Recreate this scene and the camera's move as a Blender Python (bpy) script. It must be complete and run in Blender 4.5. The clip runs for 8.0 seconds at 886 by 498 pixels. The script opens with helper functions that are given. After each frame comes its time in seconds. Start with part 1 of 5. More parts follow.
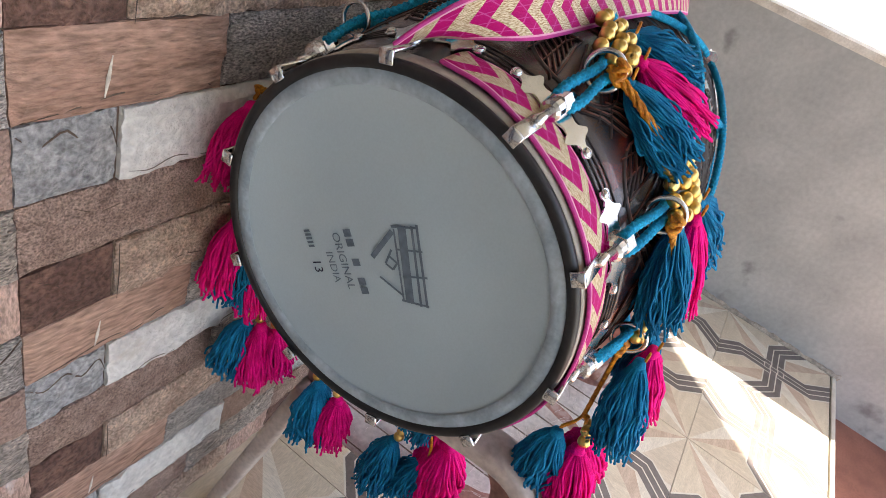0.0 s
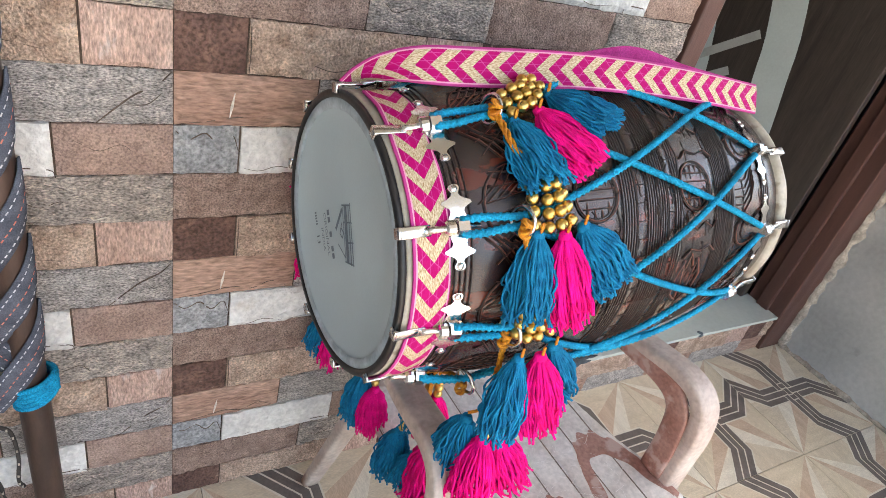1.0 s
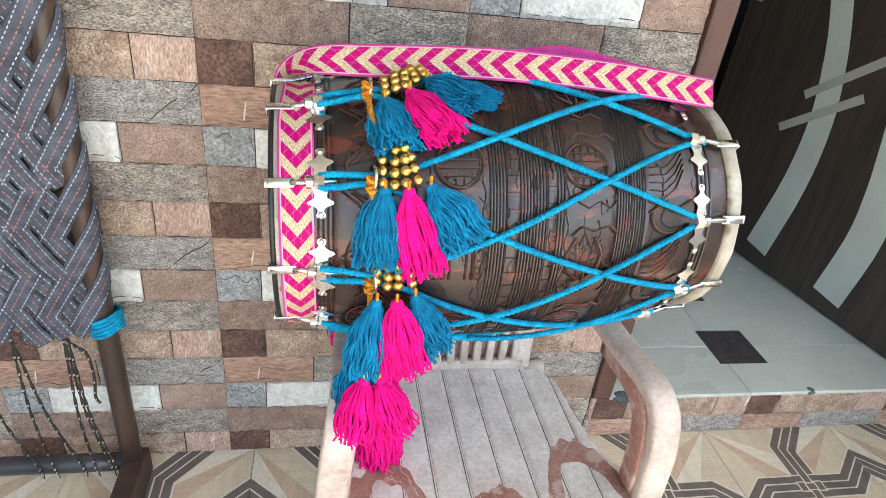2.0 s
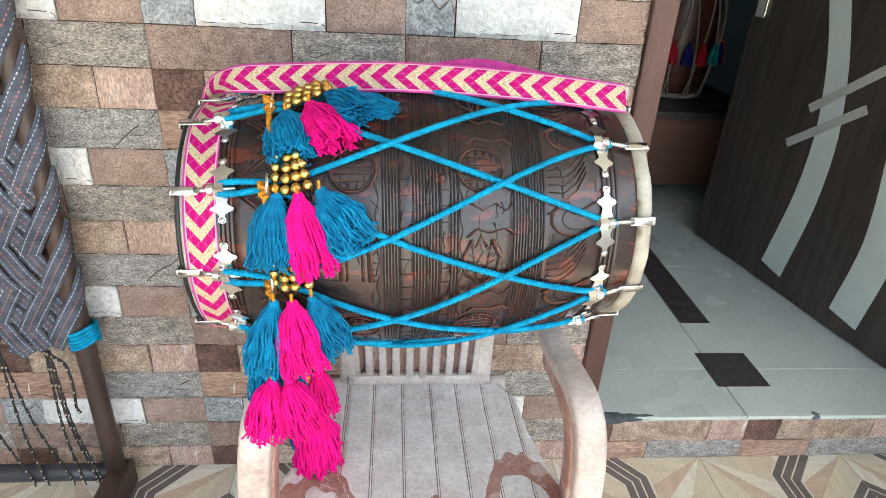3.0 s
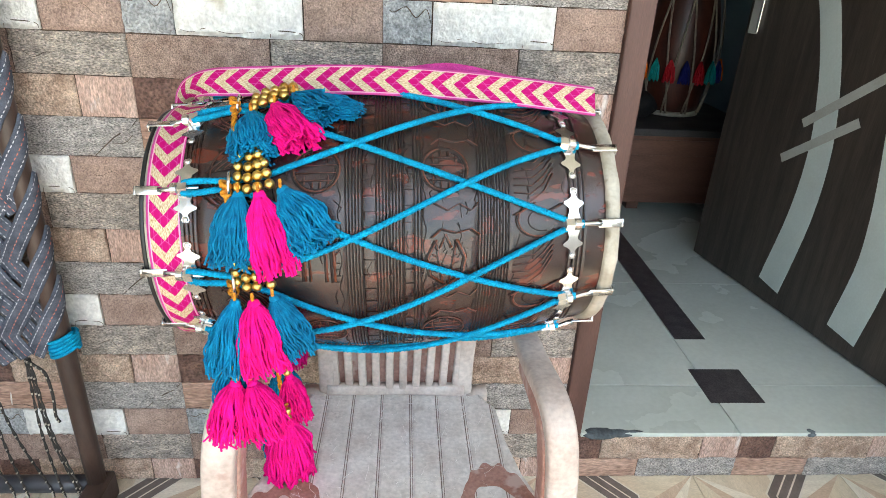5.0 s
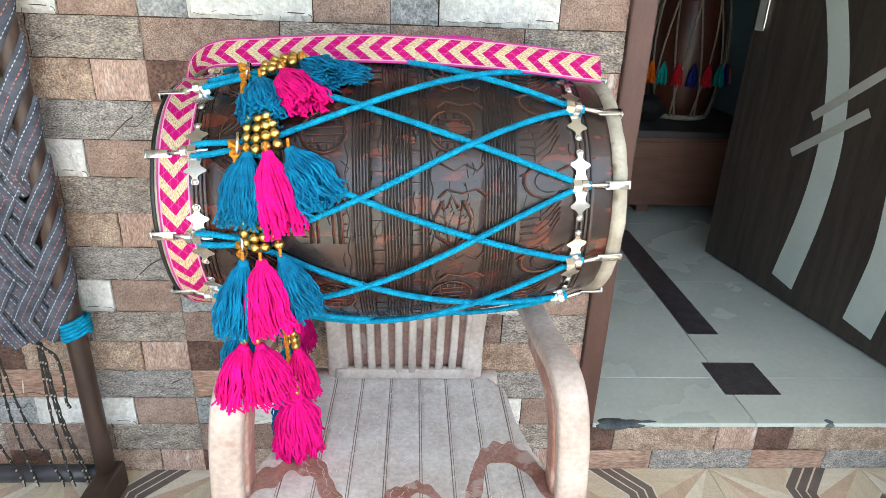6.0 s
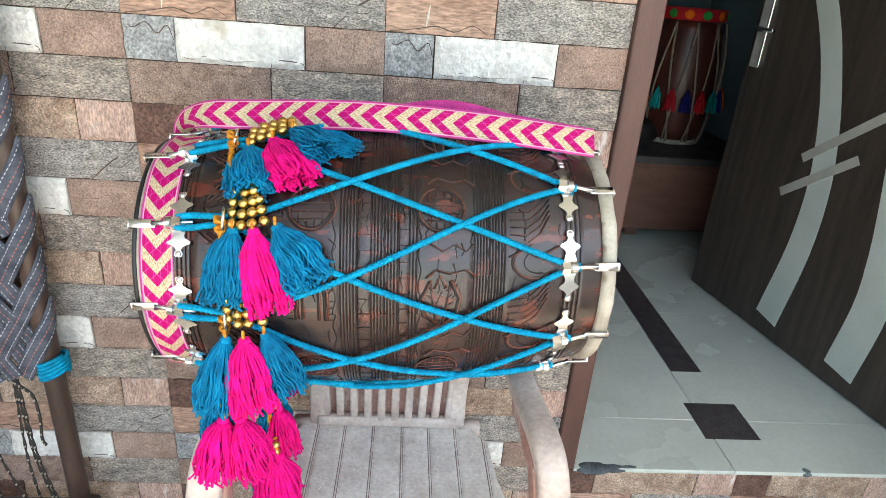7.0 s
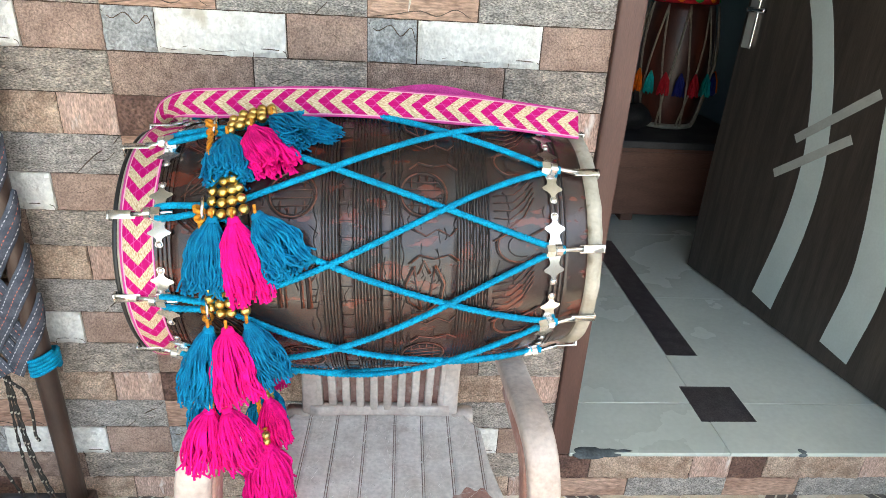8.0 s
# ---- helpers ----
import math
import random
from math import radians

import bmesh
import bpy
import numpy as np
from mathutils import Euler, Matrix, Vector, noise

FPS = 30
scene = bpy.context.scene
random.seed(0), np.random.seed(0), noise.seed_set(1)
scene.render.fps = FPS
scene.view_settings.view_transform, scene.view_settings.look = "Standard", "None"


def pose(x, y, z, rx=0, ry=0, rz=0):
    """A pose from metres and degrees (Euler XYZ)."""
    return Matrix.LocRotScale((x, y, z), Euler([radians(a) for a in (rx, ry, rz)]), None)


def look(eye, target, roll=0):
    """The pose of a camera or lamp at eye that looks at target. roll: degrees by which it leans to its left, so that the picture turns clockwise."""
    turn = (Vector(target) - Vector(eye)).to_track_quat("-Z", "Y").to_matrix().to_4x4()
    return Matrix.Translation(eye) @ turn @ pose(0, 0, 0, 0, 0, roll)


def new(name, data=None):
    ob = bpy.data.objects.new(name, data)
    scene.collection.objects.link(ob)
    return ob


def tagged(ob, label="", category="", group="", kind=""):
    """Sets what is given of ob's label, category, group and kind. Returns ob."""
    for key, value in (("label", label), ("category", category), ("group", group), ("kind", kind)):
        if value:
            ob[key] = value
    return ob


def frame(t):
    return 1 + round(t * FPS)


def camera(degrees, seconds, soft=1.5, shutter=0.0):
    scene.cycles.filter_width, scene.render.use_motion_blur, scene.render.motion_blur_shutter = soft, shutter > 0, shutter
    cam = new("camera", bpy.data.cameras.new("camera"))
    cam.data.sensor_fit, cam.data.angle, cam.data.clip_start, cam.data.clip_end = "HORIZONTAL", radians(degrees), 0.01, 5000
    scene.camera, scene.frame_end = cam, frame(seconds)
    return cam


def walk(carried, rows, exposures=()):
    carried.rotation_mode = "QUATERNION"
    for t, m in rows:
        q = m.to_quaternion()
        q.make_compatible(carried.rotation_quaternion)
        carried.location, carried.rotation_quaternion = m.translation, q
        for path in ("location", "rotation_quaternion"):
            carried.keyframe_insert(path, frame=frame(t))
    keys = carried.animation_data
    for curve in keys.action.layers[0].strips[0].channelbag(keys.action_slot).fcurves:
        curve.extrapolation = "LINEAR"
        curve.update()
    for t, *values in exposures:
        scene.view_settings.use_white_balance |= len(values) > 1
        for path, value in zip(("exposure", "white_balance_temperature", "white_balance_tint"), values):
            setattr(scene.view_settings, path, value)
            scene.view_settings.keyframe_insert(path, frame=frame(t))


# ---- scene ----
cam = camera(71.3, 8.0, soft=0.55)

PATH = [
    (0, (-0.224, -0.414, 1.11), (1.347, 0.096, -0.018), 24.7),
    (0.5, (-0.164, -0.63, 1.158), (1.098, 0.427, 0.02), 20.4),
    (1, (-0.113, -0.823, 1.199), (0.885, 0.55, 0.141), 16.0),
    (1.2, (-0.077, -0.899, 1.209), (0.829, 0.545, 0.164), 14.9),
    (2.3, (0.297, -1.123, 1.215), (0.544, 0.606, 0.24), 4.7),
    (2.5, (0.321, -1.135, 1.207), (0.549, 0.604, 0.247), 3.7),
    (3, (0.427, -1.159, 1.205), (0.599, 0.614, 0.296), 3.3),
    (3.5, (0.459, -1.159, 1.233), (0.602, 0.647, 0.386), 2.6),
    (4, (0.482, -1.165, 1.212), (0.632, 0.662, 0.413), 1.9),
    (4.2, (0.489, -1.167, 1.185), (0.635, 0.643, 0.347), 2.1),
    (5.3, (0.49, -1.178, 1.17), (0.628, 0.632, 0.331), 3.2),
    (5.5, (0.485, -1.186, 1.141), (0.624, 0.665, 0.397), 3.2),
    (6, (0.496, -1.205, 1.104), (0.595, 0.635, 0.327), 2.0),
    (6.5, (0.499, -1.182, 1.156), (0.618, 0.654, 0.372), 3.4),
    (7, (0.494, -1.151, 1.206), (0.632, 0.678, 0.408), 4.4),
    (7.5, (0.499, -1.148, 1.191), (0.635, 0.665, 0.357), 2.8),
    (8, (0.517, -1.15, 1.197), (0.655, 0.668, 0.374), 3.2),
]
EXPOSURES = [(0, 2.02, 6780, 13), (0.5, 2.06, 6900, 13), (1, 2.26, 6950, 10), (2.3, 2.42, 6850, 3), (8, 2.38, 6780, 2)]
walk(cam, [(t, look(eye, target, roll)) for t, eye, target, roll in PATH], EXPOSURES)

# ---- sky, sun and large light ----
SUN_WAY = Vector((-0.40, 0.35, -1.0))
world = bpy.data.worlds.new("world")
scene.world = world
world.use_nodes = True
wn = world.node_tree
sky = wn.nodes.new("ShaderNodeTexSky")
sky.sky_type, sky.sun_disc = "NISHITA", False
sky.sun_elevation, sky.sun_rotation = radians(62), radians(131)
sky.dust_density = 2.5
wn.links.new(sky.outputs[0], wn.nodes["Background"].inputs[0])
wn.nodes["Background"].inputs[1].default_value = 0.15
sun = new("sun", bpy.data.lights.new("sun", "SUN"))
sun.data.energy, sun.data.angle, sun.data.color = 4.8, radians(0.6), (1.0, 0.95, 0.87)
sun.matrix_world = look((0, 0, 6), Vector((0, 0, 6)) + SUN_WAY)

# ---- materials ----


def mat(name, c1, c2=None, scale=12.0, rough=0.6, metal=0.0, bump=0.2, fine=160.0, grain=0.25, coat=0.0, stretch=(1, 1, 1), spots=None, spot_scale=30.0, spot_size=0.6, vary=0.0, depth=0.004, detail=5.0, rugged=0.5, edge=0.16, pits=0.0, crackle=None):
    """Two colours blended by a coarse noise, a fine grain over it, optional spots of a third colour, and relief of both scales."""
    m = bpy.data.materials.new(name)
    m.use_nodes = True
    nt = m.node_tree
    N, L = nt.nodes.new, nt.links.new
    b = nt.nodes["Principled BSDF"]
    tc, ob, mp = N("ShaderNodeTexCoord"), N("ShaderNodeObjectInfo"), N("ShaderNodeMapping")
    L(tc.outputs["Object"], mp.inputs[0])
    mp.inputs["Scale"].default_value = stretch
    off = N("ShaderNodeMath")
    off.operation = "MULTIPLY"
    L(ob.outputs["Random"], off.inputs[0])
    off.inputs[1].default_value = 37.0
    L(off.outputs[0], mp.inputs["Location"])
    n1, n2 = N("ShaderNodeTexNoise"), N("ShaderNodeTexNoise")
    for n, s, d in ((n1, scale, detail), (n2, fine, 3.0)):
        n.inputs["Scale"].default_value, n.inputs["Detail"].default_value = s, d
        L(mp.outputs[0], n.inputs["Vector"])
    n1.inputs["Roughness"].default_value = rugged
    ramp = N("ShaderNodeValToRGB")
    ramp.color_ramp.elements[0].position, ramp.color_ramp.elements[1].position = 0.5 - edge, 0.5 + edge
    ramp.color_ramp.elements[0].color = (*c1, 1)
    ramp.color_ramp.elements[1].color = (*(c2 or [v * 0.8 for v in c1]), 1)
    L(n1.outputs["Fac"], ramp.inputs[0])
    g = N("ShaderNodeMapRange")
    L(n2.outputs["Fac"], g.inputs[0])
    g.inputs["From Min"].default_value, g.inputs["From Max"].default_value = 0.3, 0.7
    g.inputs["To Min"].default_value, g.inputs["To Max"].default_value = 1 - grain, 1 + grain
    mul = N("ShaderNodeVectorMath")
    mul.operation = "SCALE"
    L(ramp.outputs[0], mul.inputs[0])
    L(g.outputs[0], mul.inputs["Scale"])
    col = mul.outputs[0]
    if spots:
        n3, r3, mx = N("ShaderNodeTexNoise"), N("ShaderNodeValToRGB"), N("ShaderNodeMix")
        n3.inputs["Scale"].default_value, n3.inputs["Detail"].default_value = spot_scale, 6.0
        L(mp.outputs[0], n3.inputs["Vector"])
        r3.color_ramp.elements[0].position, r3.color_ramp.elements[1].position = spot_size, spot_size + 0.07
        L(n3.outputs["Fac"], r3.inputs[0])
        mx.data_type = "RGBA"
        L(r3.outputs[0], mx.inputs["Factor"])
        L(col, mx.inputs["A"])
        mx.inputs["B"].default_value = (*spots, 1)
        col = mx.outputs["Result"]
    if crackle:
        # thin wandering chalk lines, broken up by a coarse noise
        tint, c_scale, c_width = crackle
        warp, vo, rc, brk, mx2 = N("ShaderNodeMix"), N("ShaderNodeTexVoronoi"), N("ShaderNodeMapRange"), N("ShaderNodeMath"), N("ShaderNodeMix")
        warp.data_type = "RGBA"
        warp.inputs["Factor"].default_value = 0.16
        L(mp.outputs[0], warp.inputs["A"])
        L(n1.outputs["Color"], warp.inputs["B"])
        vo.feature = "DISTANCE_TO_EDGE"
        vo.inputs["Scale"].default_value = c_scale
        L(warp.outputs["Result"], vo.inputs["Vector"])
        L(vo.outputs["Distance"], rc.inputs[0])
        rc.inputs["From Min"].default_value, rc.inputs["From Max"].default_value = c_width, 0.0
        nb, rb = N("ShaderNodeTexNoise"), N("ShaderNodeMapRange")
        nb.inputs["Scale"].default_value = 14.0
        L(mp.outputs[0], nb.inputs["Vector"])
        L(nb.outputs["Fac"], rb.inputs[0])
        rb.inputs["From Min"].default_value, rb.inputs["From Max"].default_value = 0.45, 0.6
        brk.operation = "MULTIPLY"
        L(rc.outputs[0], brk.inputs[0])
        L(rb.outputs[0], brk.inputs[1])
        mx2.data_type = "RGBA"
        L(brk.outputs[0], mx2.inputs["Factor"])
        L(col, mx2.inputs["A"])
        mx2.inputs["B"].default_value = (*tint, 1)
        col = mx2.outputs["Result"]
    if vary:
        hv, mr = N("ShaderNodeHueSaturation"), N("ShaderNodeMapRange")
        L(ob.outputs["Random"], mr.inputs[0])
        mr.inputs["To Min"].default_value, mr.inputs["To Max"].default_value = 1 - vary, 1 + vary
        L(mr.outputs[0], hv.inputs["Value"])
        L(col, hv.inputs["Color"])
        col = hv.outputs[0]
    L(col, b.inputs["Base Color"])
    rr = N("ShaderNodeMapRange")
    L(n1.outputs["Fac"], rr.inputs[0])
    rr.inputs["To Min"].default_value, rr.inputs["To Max"].default_value = max(0.03, rough - 0.12), min(1, rough + 0.12)
    L(rr.outputs[0], b.inputs["Roughness"])
    b.inputs["Metallic"].default_value = metal
    b.inputs["Specular IOR Level"].default_value = 0.5 if rough < 0.72 else 0.25
    b.inputs["Coat Weight"].default_value = coat
    b.inputs["Coat Roughness"].default_value = 0.2
    if bump:
        add, bp = N("ShaderNodeMath"), N("ShaderNodeBump")
        add.operation = "ADD"
        L(n1.outputs["Fac"], add.inputs[0])
        L(n2.outputs["Fac"], add.inputs[1])
        height = add.outputs[0]
        if pits:
            # chisel pits: sharp small hollows of uneven size
            pn, pr, pa = N("ShaderNodeTexNoise"), N("ShaderNodeMapRange"), N("ShaderNodeMath")
            pn.inputs["Scale"].default_value, pn.inputs["Detail"].default_value, pn.inputs["Roughness"].default_value = 95.0, 6.0, 0.75
            L(mp.outputs[0], pn.inputs["Vector"])
            L(pn.outputs["Fac"], pr.inputs[0])
            pr.inputs["From Min"].default_value, pr.inputs["From Max"].default_value = 0.36, 0.52
            pr.inputs["To Max"].default_value = pits
            pa.operation = "ADD"
            L(height, pa.inputs[0])
            L(pr.outputs[0], pa.inputs[1])
            height = pa.outputs[0]
        L(height, bp.inputs["Height"])
        bp.inputs["Strength"].default_value, bp.inputs["Distance"].default_value = bump, depth
        L(bp.outputs[0], b.inputs["Normal"])
    return m


def rgb(r, g, b):
    """Linear colour from the usual 0 to 255 values."""
    return tuple((v / 255 / 12.92) if v < 10 else ((v / 255 + 0.055) / 1.055) ** 2.4 for v in (r, g, b))


def earth(r, g, b):
    """A weathered stone colour, a little greyer."""
    m = (r + g + b) / 3
    return rgb(*((m + (v - m) * 0.60 + d) * 0.995 for v, d in zip((r, g, b), (3, 3, 3))))


STONE = {}
for key, title, c1, c2, scale, bump, grain, fine, extra in (
        ("beige", "beige_stone", (232, 192, 158), (184, 138, 106), 26, 0.75, 0.30, 230, {}),
        ("pink", "pink_stone", (216, 168, 144), (192, 140, 116), 25, 0.55, 0.28, 300, dict(spots=earth(230, 210, 200), spot_size=0.62, stretch=(1, 1, 0.3))),
        ("dark", "dark_red_stone", (144, 94, 74), (108, 68, 56), 25, 0.65, 0.35, 160, dict(spots=earth(186, 138, 112), spot_scale=45, spot_size=0.66)),
        ("tan", "tan_stone", (208, 154, 122), (176, 120, 92), 14, 0.5, 0.26, 160, dict(stretch=(0.3, 1, 1.4))),
        ("grey", "granular_grey_stone", (208, 196, 185), (162, 152, 143), 48, 0.8, 0.45, 280, dict(stretch=(0.7, 1, 1.5))),
        ("slate", "blue_grey_stone", (186, 188, 188), (146, 147, 148), 26, 0.7, 0.26, 160, dict(spots=earth(106, 104, 104), spot_scale=18, spot_size=0.66)),
        ("white", "white_stone", (240, 237, 228), (220, 214, 205), 16, 0.55, 0.09, 90, dict(spots=earth(210, 196, 172), spot_scale=9, spot_size=0.66)),
        ("brown", "brown_stone", (198, 154, 130), (168, 126, 106), 18, 0.6, 0.26, 260, dict(spots=earth(206, 182, 168), spot_scale=12, spot_size=0.68)),
        ("rust", "rust_brown_stone", (198, 156, 132), (160, 118, 99), 40, 0.7, 0.36, 330, {}),
        ("speckle", "speckled_stone", (224, 202, 180), (168, 150, 134), 42, 0.9, 0.42, 230, dict(stretch=(0.7, 1, 1.5)))):
    STONE[key] = mat(title, earth(*c1), earth(*c2), scale, 0.74, bump=bump, grain=grain * 1.5, pits=0.08, fine=fine * 1.25, depth=0.015, detail=9, rugged=0.68, edge=0.13, **extra)
M_JOINT = mat("joint_mortar", rgb(104, 88, 76), rgb(70, 58, 50), 30, 0.9, bump=0.3)
M_CRACK = mat("stone_crack", rgb(86, 74, 66), rgb(112, 96, 84), 40, 0.9, bump=0.2)
M_FLECK = mat("white_fleck", rgb(226, 220, 210), rgb(205, 198, 186), 40, 0.8, bump=0.1)
M_GREYWALL = mat("grey_cement_plaster", rgb(182, 182, 179), rgb(158, 159, 157), 3.5, 0.85, bump=0.25, fine=60, grain=0.07, spots=rgb(134, 132, 130), spot_scale=5, spot_size=0.62)
M_COPING = mat("whitewashed_coping", rgb(225, 220, 210), rgb(200, 192, 178), 18, 0.8, bump=0.3, grain=0.1)
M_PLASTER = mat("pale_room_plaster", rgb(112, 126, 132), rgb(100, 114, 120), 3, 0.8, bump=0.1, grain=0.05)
M_CEIL = mat("white_ceiling_paint", rgb(220, 218, 212), rgb(205, 203, 198), 4, 0.85, bump=0.1, grain=0.04)
M_FRAME = mat("brown_painted_frame", rgb(96, 66, 58), rgb(82, 55, 48), 9, 0.5, bump=0.15, grain=0.12, stretch=(3, 3, 0.4), spots=rgb(140, 125, 115), spot_scale=60, spot_size=0.76)
M_DOOR = mat("dark_walnut_laminate", rgb(68, 60, 54), rgb(50, 43, 39), 9, 0.42, bump=0.08, grain=0.25, fine=90, stretch=(1, 5, 0.35), spots=rgb(80, 72, 66), spot_scale=20, spot_size=0.68)
M_STRIPE = mat("pale_grey_laminate", rgb(186, 194, 190), rgb(176, 184, 180), 6, 0.4, bump=0.05, grain=0.04)
M_TAPE = mat("grey_tape_strip", rgb(168, 168, 162), rgb(154, 154, 148), 12, 0.5, bump=0.05, grain=0.05)
M_MARBLE = mat("pale_vitrified_tile", rgb(204, 210, 202), rgb(190, 197, 189), 3, 0.25, bump=0.03, grain=0.04, fine=70)
M_INLAY = mat("black_granite_inlay", rgb(76, 71, 73), rgb(56, 53, 55), 30, 0.35, bump=0.05, grain=0.5, fine=260, spots=rgb(96, 92, 92), spot_scale=120, spot_size=0.68)
M_CHIP = mat("chipped_grey_edge", rgb(92, 100, 104), rgb(64, 68, 70), 30, 0.8, bump=0.5)
WOODS = [mat("wood_print_" + n, rgb(*a), rgb(*b), 10, 0.35, bump=0.04, grain=0.14, fine=120, stretch=s) for n, a, b, s in (
    ("cream", (226, 219, 202), (214, 205, 187), (1, 6, 1)), ("straw", (217, 204, 180), (204, 190, 164), (6, 1, 1)),
    ("tan", (206, 184, 160), (190, 166, 142), (1, 5, 1)), ("sand", (212, 199, 176), (200, 186, 162), (5, 1, 1)))]
M_BAND = mat("dark_grey_print", rgb(116, 107, 101), rgb(100, 92, 87), 20, 0.4, bump=0.03, grain=0.15)
M_LINE = mat("ivory_print_line", rgb(222, 215, 200), rgb(210, 203, 186), 20, 0.4, bump=0.02, grain=0.05)
M_GROUT = mat("floor_grout", rgb(120, 112, 100), rgb(100, 94, 84), 30, 0.9, bump=0.2)
M_TERRA = mat("terracotta_paving", rgb(158, 104, 86), rgb(140, 92, 76), 12, 0.7, bump=0.25, grain=0.15)
M_YARD = mat("dusty_concrete_yard", rgb(182, 180, 170), rgb(160, 158, 148), 1.2, 0.9, bump=0.25, fine=25, grain=0.1)
M_ROOF = mat("concrete_slab", rgb(176, 174, 168), rgb(160, 158, 152), 4, 0.9, bump=0.15, grain=0.06)

M_RESIDUE = mat("cement_residue", rgb(190, 178, 162), rgb(140, 132, 122), 30, 0.9, bump=0.5, grain=0.2)
M_SHELL = mat("varnished_carved_wood", rgb(46, 16, 10), rgb(19, 8, 6), 9, 0.18, bump=0.6, fine=330, grain=0.4, coat=0.65, stretch=(1.2, 3, 3), spots=rgb(90, 35, 21), spot_scale=16, spot_size=0.57, depth=0.0016)
M_CARVE = mat("carved_groove_shade", rgb(22, 14, 11), rgb(34, 21, 16), 30, 0.7, bump=0.2, fine=200, grain=0.35)
M_RIDGE = mat("red_brown_highlight_ridge", rgb(118, 62, 43), rgb(84, 46, 34), 30, 0.35, bump=0.2, fine=200, grain=0.35, coat=0.2)
M_HEAD = mat("matte_plastic_drumhead", rgb(182, 198, 203), rgb(174, 190, 196), 5, 0.55, bump=0.05, fine=500, grain=0.03, depth=0.001)
M_HEADRIM = mat("scuffed_drumhead_collar", rgb(176, 190, 198), rgb(146, 160, 168), 40, 0.5, bump=0.15, fine=200, grain=0.12)
M_BLACK = mat("black_rubber_ring", rgb(26, 26, 27), rgb(38, 37, 37), 30, 0.45, bump=0.1)
M_HOOP = mat("cream_hoop", rgb(184, 178, 164), rgb(156, 148, 132), 26, 0.5, bump=0.2, grain=0.1, spots=rgb(120, 110, 94), spot_scale=22, spot_size=0.63)
M_INK = mat("blue_grey_ink", rgb(98, 112, 124), rgb(112, 126, 138), 90, 0.6, bump=0, grain=0.15)
M_DARKINK = mat("dark_blue_ink", rgb(26, 32, 60), rgb(34, 40, 66), 60, 0.6, bump=0)
M_CHROME = mat("polished_steel", (0.78, 0.78, 0.77), (0.66, 0.66, 0.65), 40, 0.2, metal=1.0, bump=0.04, grain=0.08)
M_BRASS = mat("golden_bead_metal", rgb(236, 206, 128), rgb(206, 168, 90), 30, 0.30, metal=1.0, bump=0.06, grain=0.15)
M_ROPE = mat("turquoise_braided_rope", rgb(0, 158, 200), rgb(0, 128, 166), 70, 0.75, bump=0.9, fine=480, grain=0.42, depth=0.002)
M_BLUEYARN = mat("blue_wool_yarn", rgb(0, 130, 174), rgb(0, 97, 138), 60, 0.85, bump=0.5, fine=900, grain=0.3, depth=0.002, vary=0.12)
M_PINKYARN = mat("magenta_wool_yarn", rgb(250, 0, 142), rgb(216, 0, 112), 60, 0.85, bump=0.5, fine=900, grain=0.2, depth=0.002, vary=0.1)
M_ORANGE = mat("orange_gold_cord", rgb(224, 150, 26), rgb(172, 100, 10), 200, 0.6, bump=0.6, fine=700, grain=0.3, depth=0.002)
M_PINKBACK = mat("pink_velvet_edging", rgb(206, 70, 148), rgb(184, 52, 126), 60, 0.85, bump=0.3, fine=500, grain=0.2)
M_PLASTIC = mat("sun_bleached_plastic", rgb(206, 194, 184), rgb(174, 156, 145), 12, 0.45, bump=0.25, fine=110, grain=0.14, spots=rgb(156, 122, 108), spot_scale=11, spot_size=0.65, detail=8, rugged=0.6)
M_STAIN = mat("worn_brown_plastic", rgb(150, 104, 90), rgb(172, 134, 122), 16, 0.5, bump=0.2, grain=0.2, spots=rgb(186, 160, 150), spot_scale=26, spot_size=0.56)
M_SEAT = mat("chalky_bleached_seat", rgb(226, 221, 215), rgb(204, 195, 188), 18, 0.25, bump=0.3, fine=130, grain=0.13, spots=rgb(186, 174, 166), spot_scale=9, spot_size=0.62, crackle=(rgb(216, 211, 206), 75.0, 0.045))
M_SLOT = mat("dark_moulded_groove", rgb(138, 123, 113), rgb(114, 100, 91), 30, 0.7, bump=0.1)
M_SCRATCH = mat("chalky_scratch", rgb(236, 232, 227), rgb(220, 214, 208), 30, 0.7, bump=0)
M_PIPE = mat("brown_painted_pipe", rgb(76, 58, 50), rgb(60, 46, 40), 12, 0.4, bump=0.1, grain=0.12, stretch=(2, 2, 0.5))
M_STEEL = mat("grey_painted_pipe", rgb(64, 64, 68), rgb(48, 48, 52), 14, 0.4, bump=0.1, grain=0.12)
M_WEB = mat("grey_cotton_webbing", rgb(92, 97, 108), rgb(66, 70, 80), 40, 0.9, bump=0.6, fine=700, grain=0.3, depth=0.002)
M_STITCH = mat("white_stitching", rgb(200, 200, 204), rgb(178, 178, 184), 90, 0.9, bump=0.2)
M_REDSTITCH = mat("coral_stitching", rgb(206, 130, 112), rgb(190, 110, 96), 90, 0.9, bump=0.2)
M_CORD = mat("black_nylon_cord", rgb(40, 36, 34), rgb(58, 52, 48), 60, 0.7, bump=0.3)
M_CORDW = mat("cream_cord_fleck", rgb(196, 188, 172), rgb(170, 160, 146), 60, 0.8, bump=0.2)
M_BENCH = mat("brown_bench_board", rgb(112, 76, 62), rgb(94, 62, 50), 8, 0.5, bump=0.12, grain=0.15, stretch=(0.5, 2, 2))
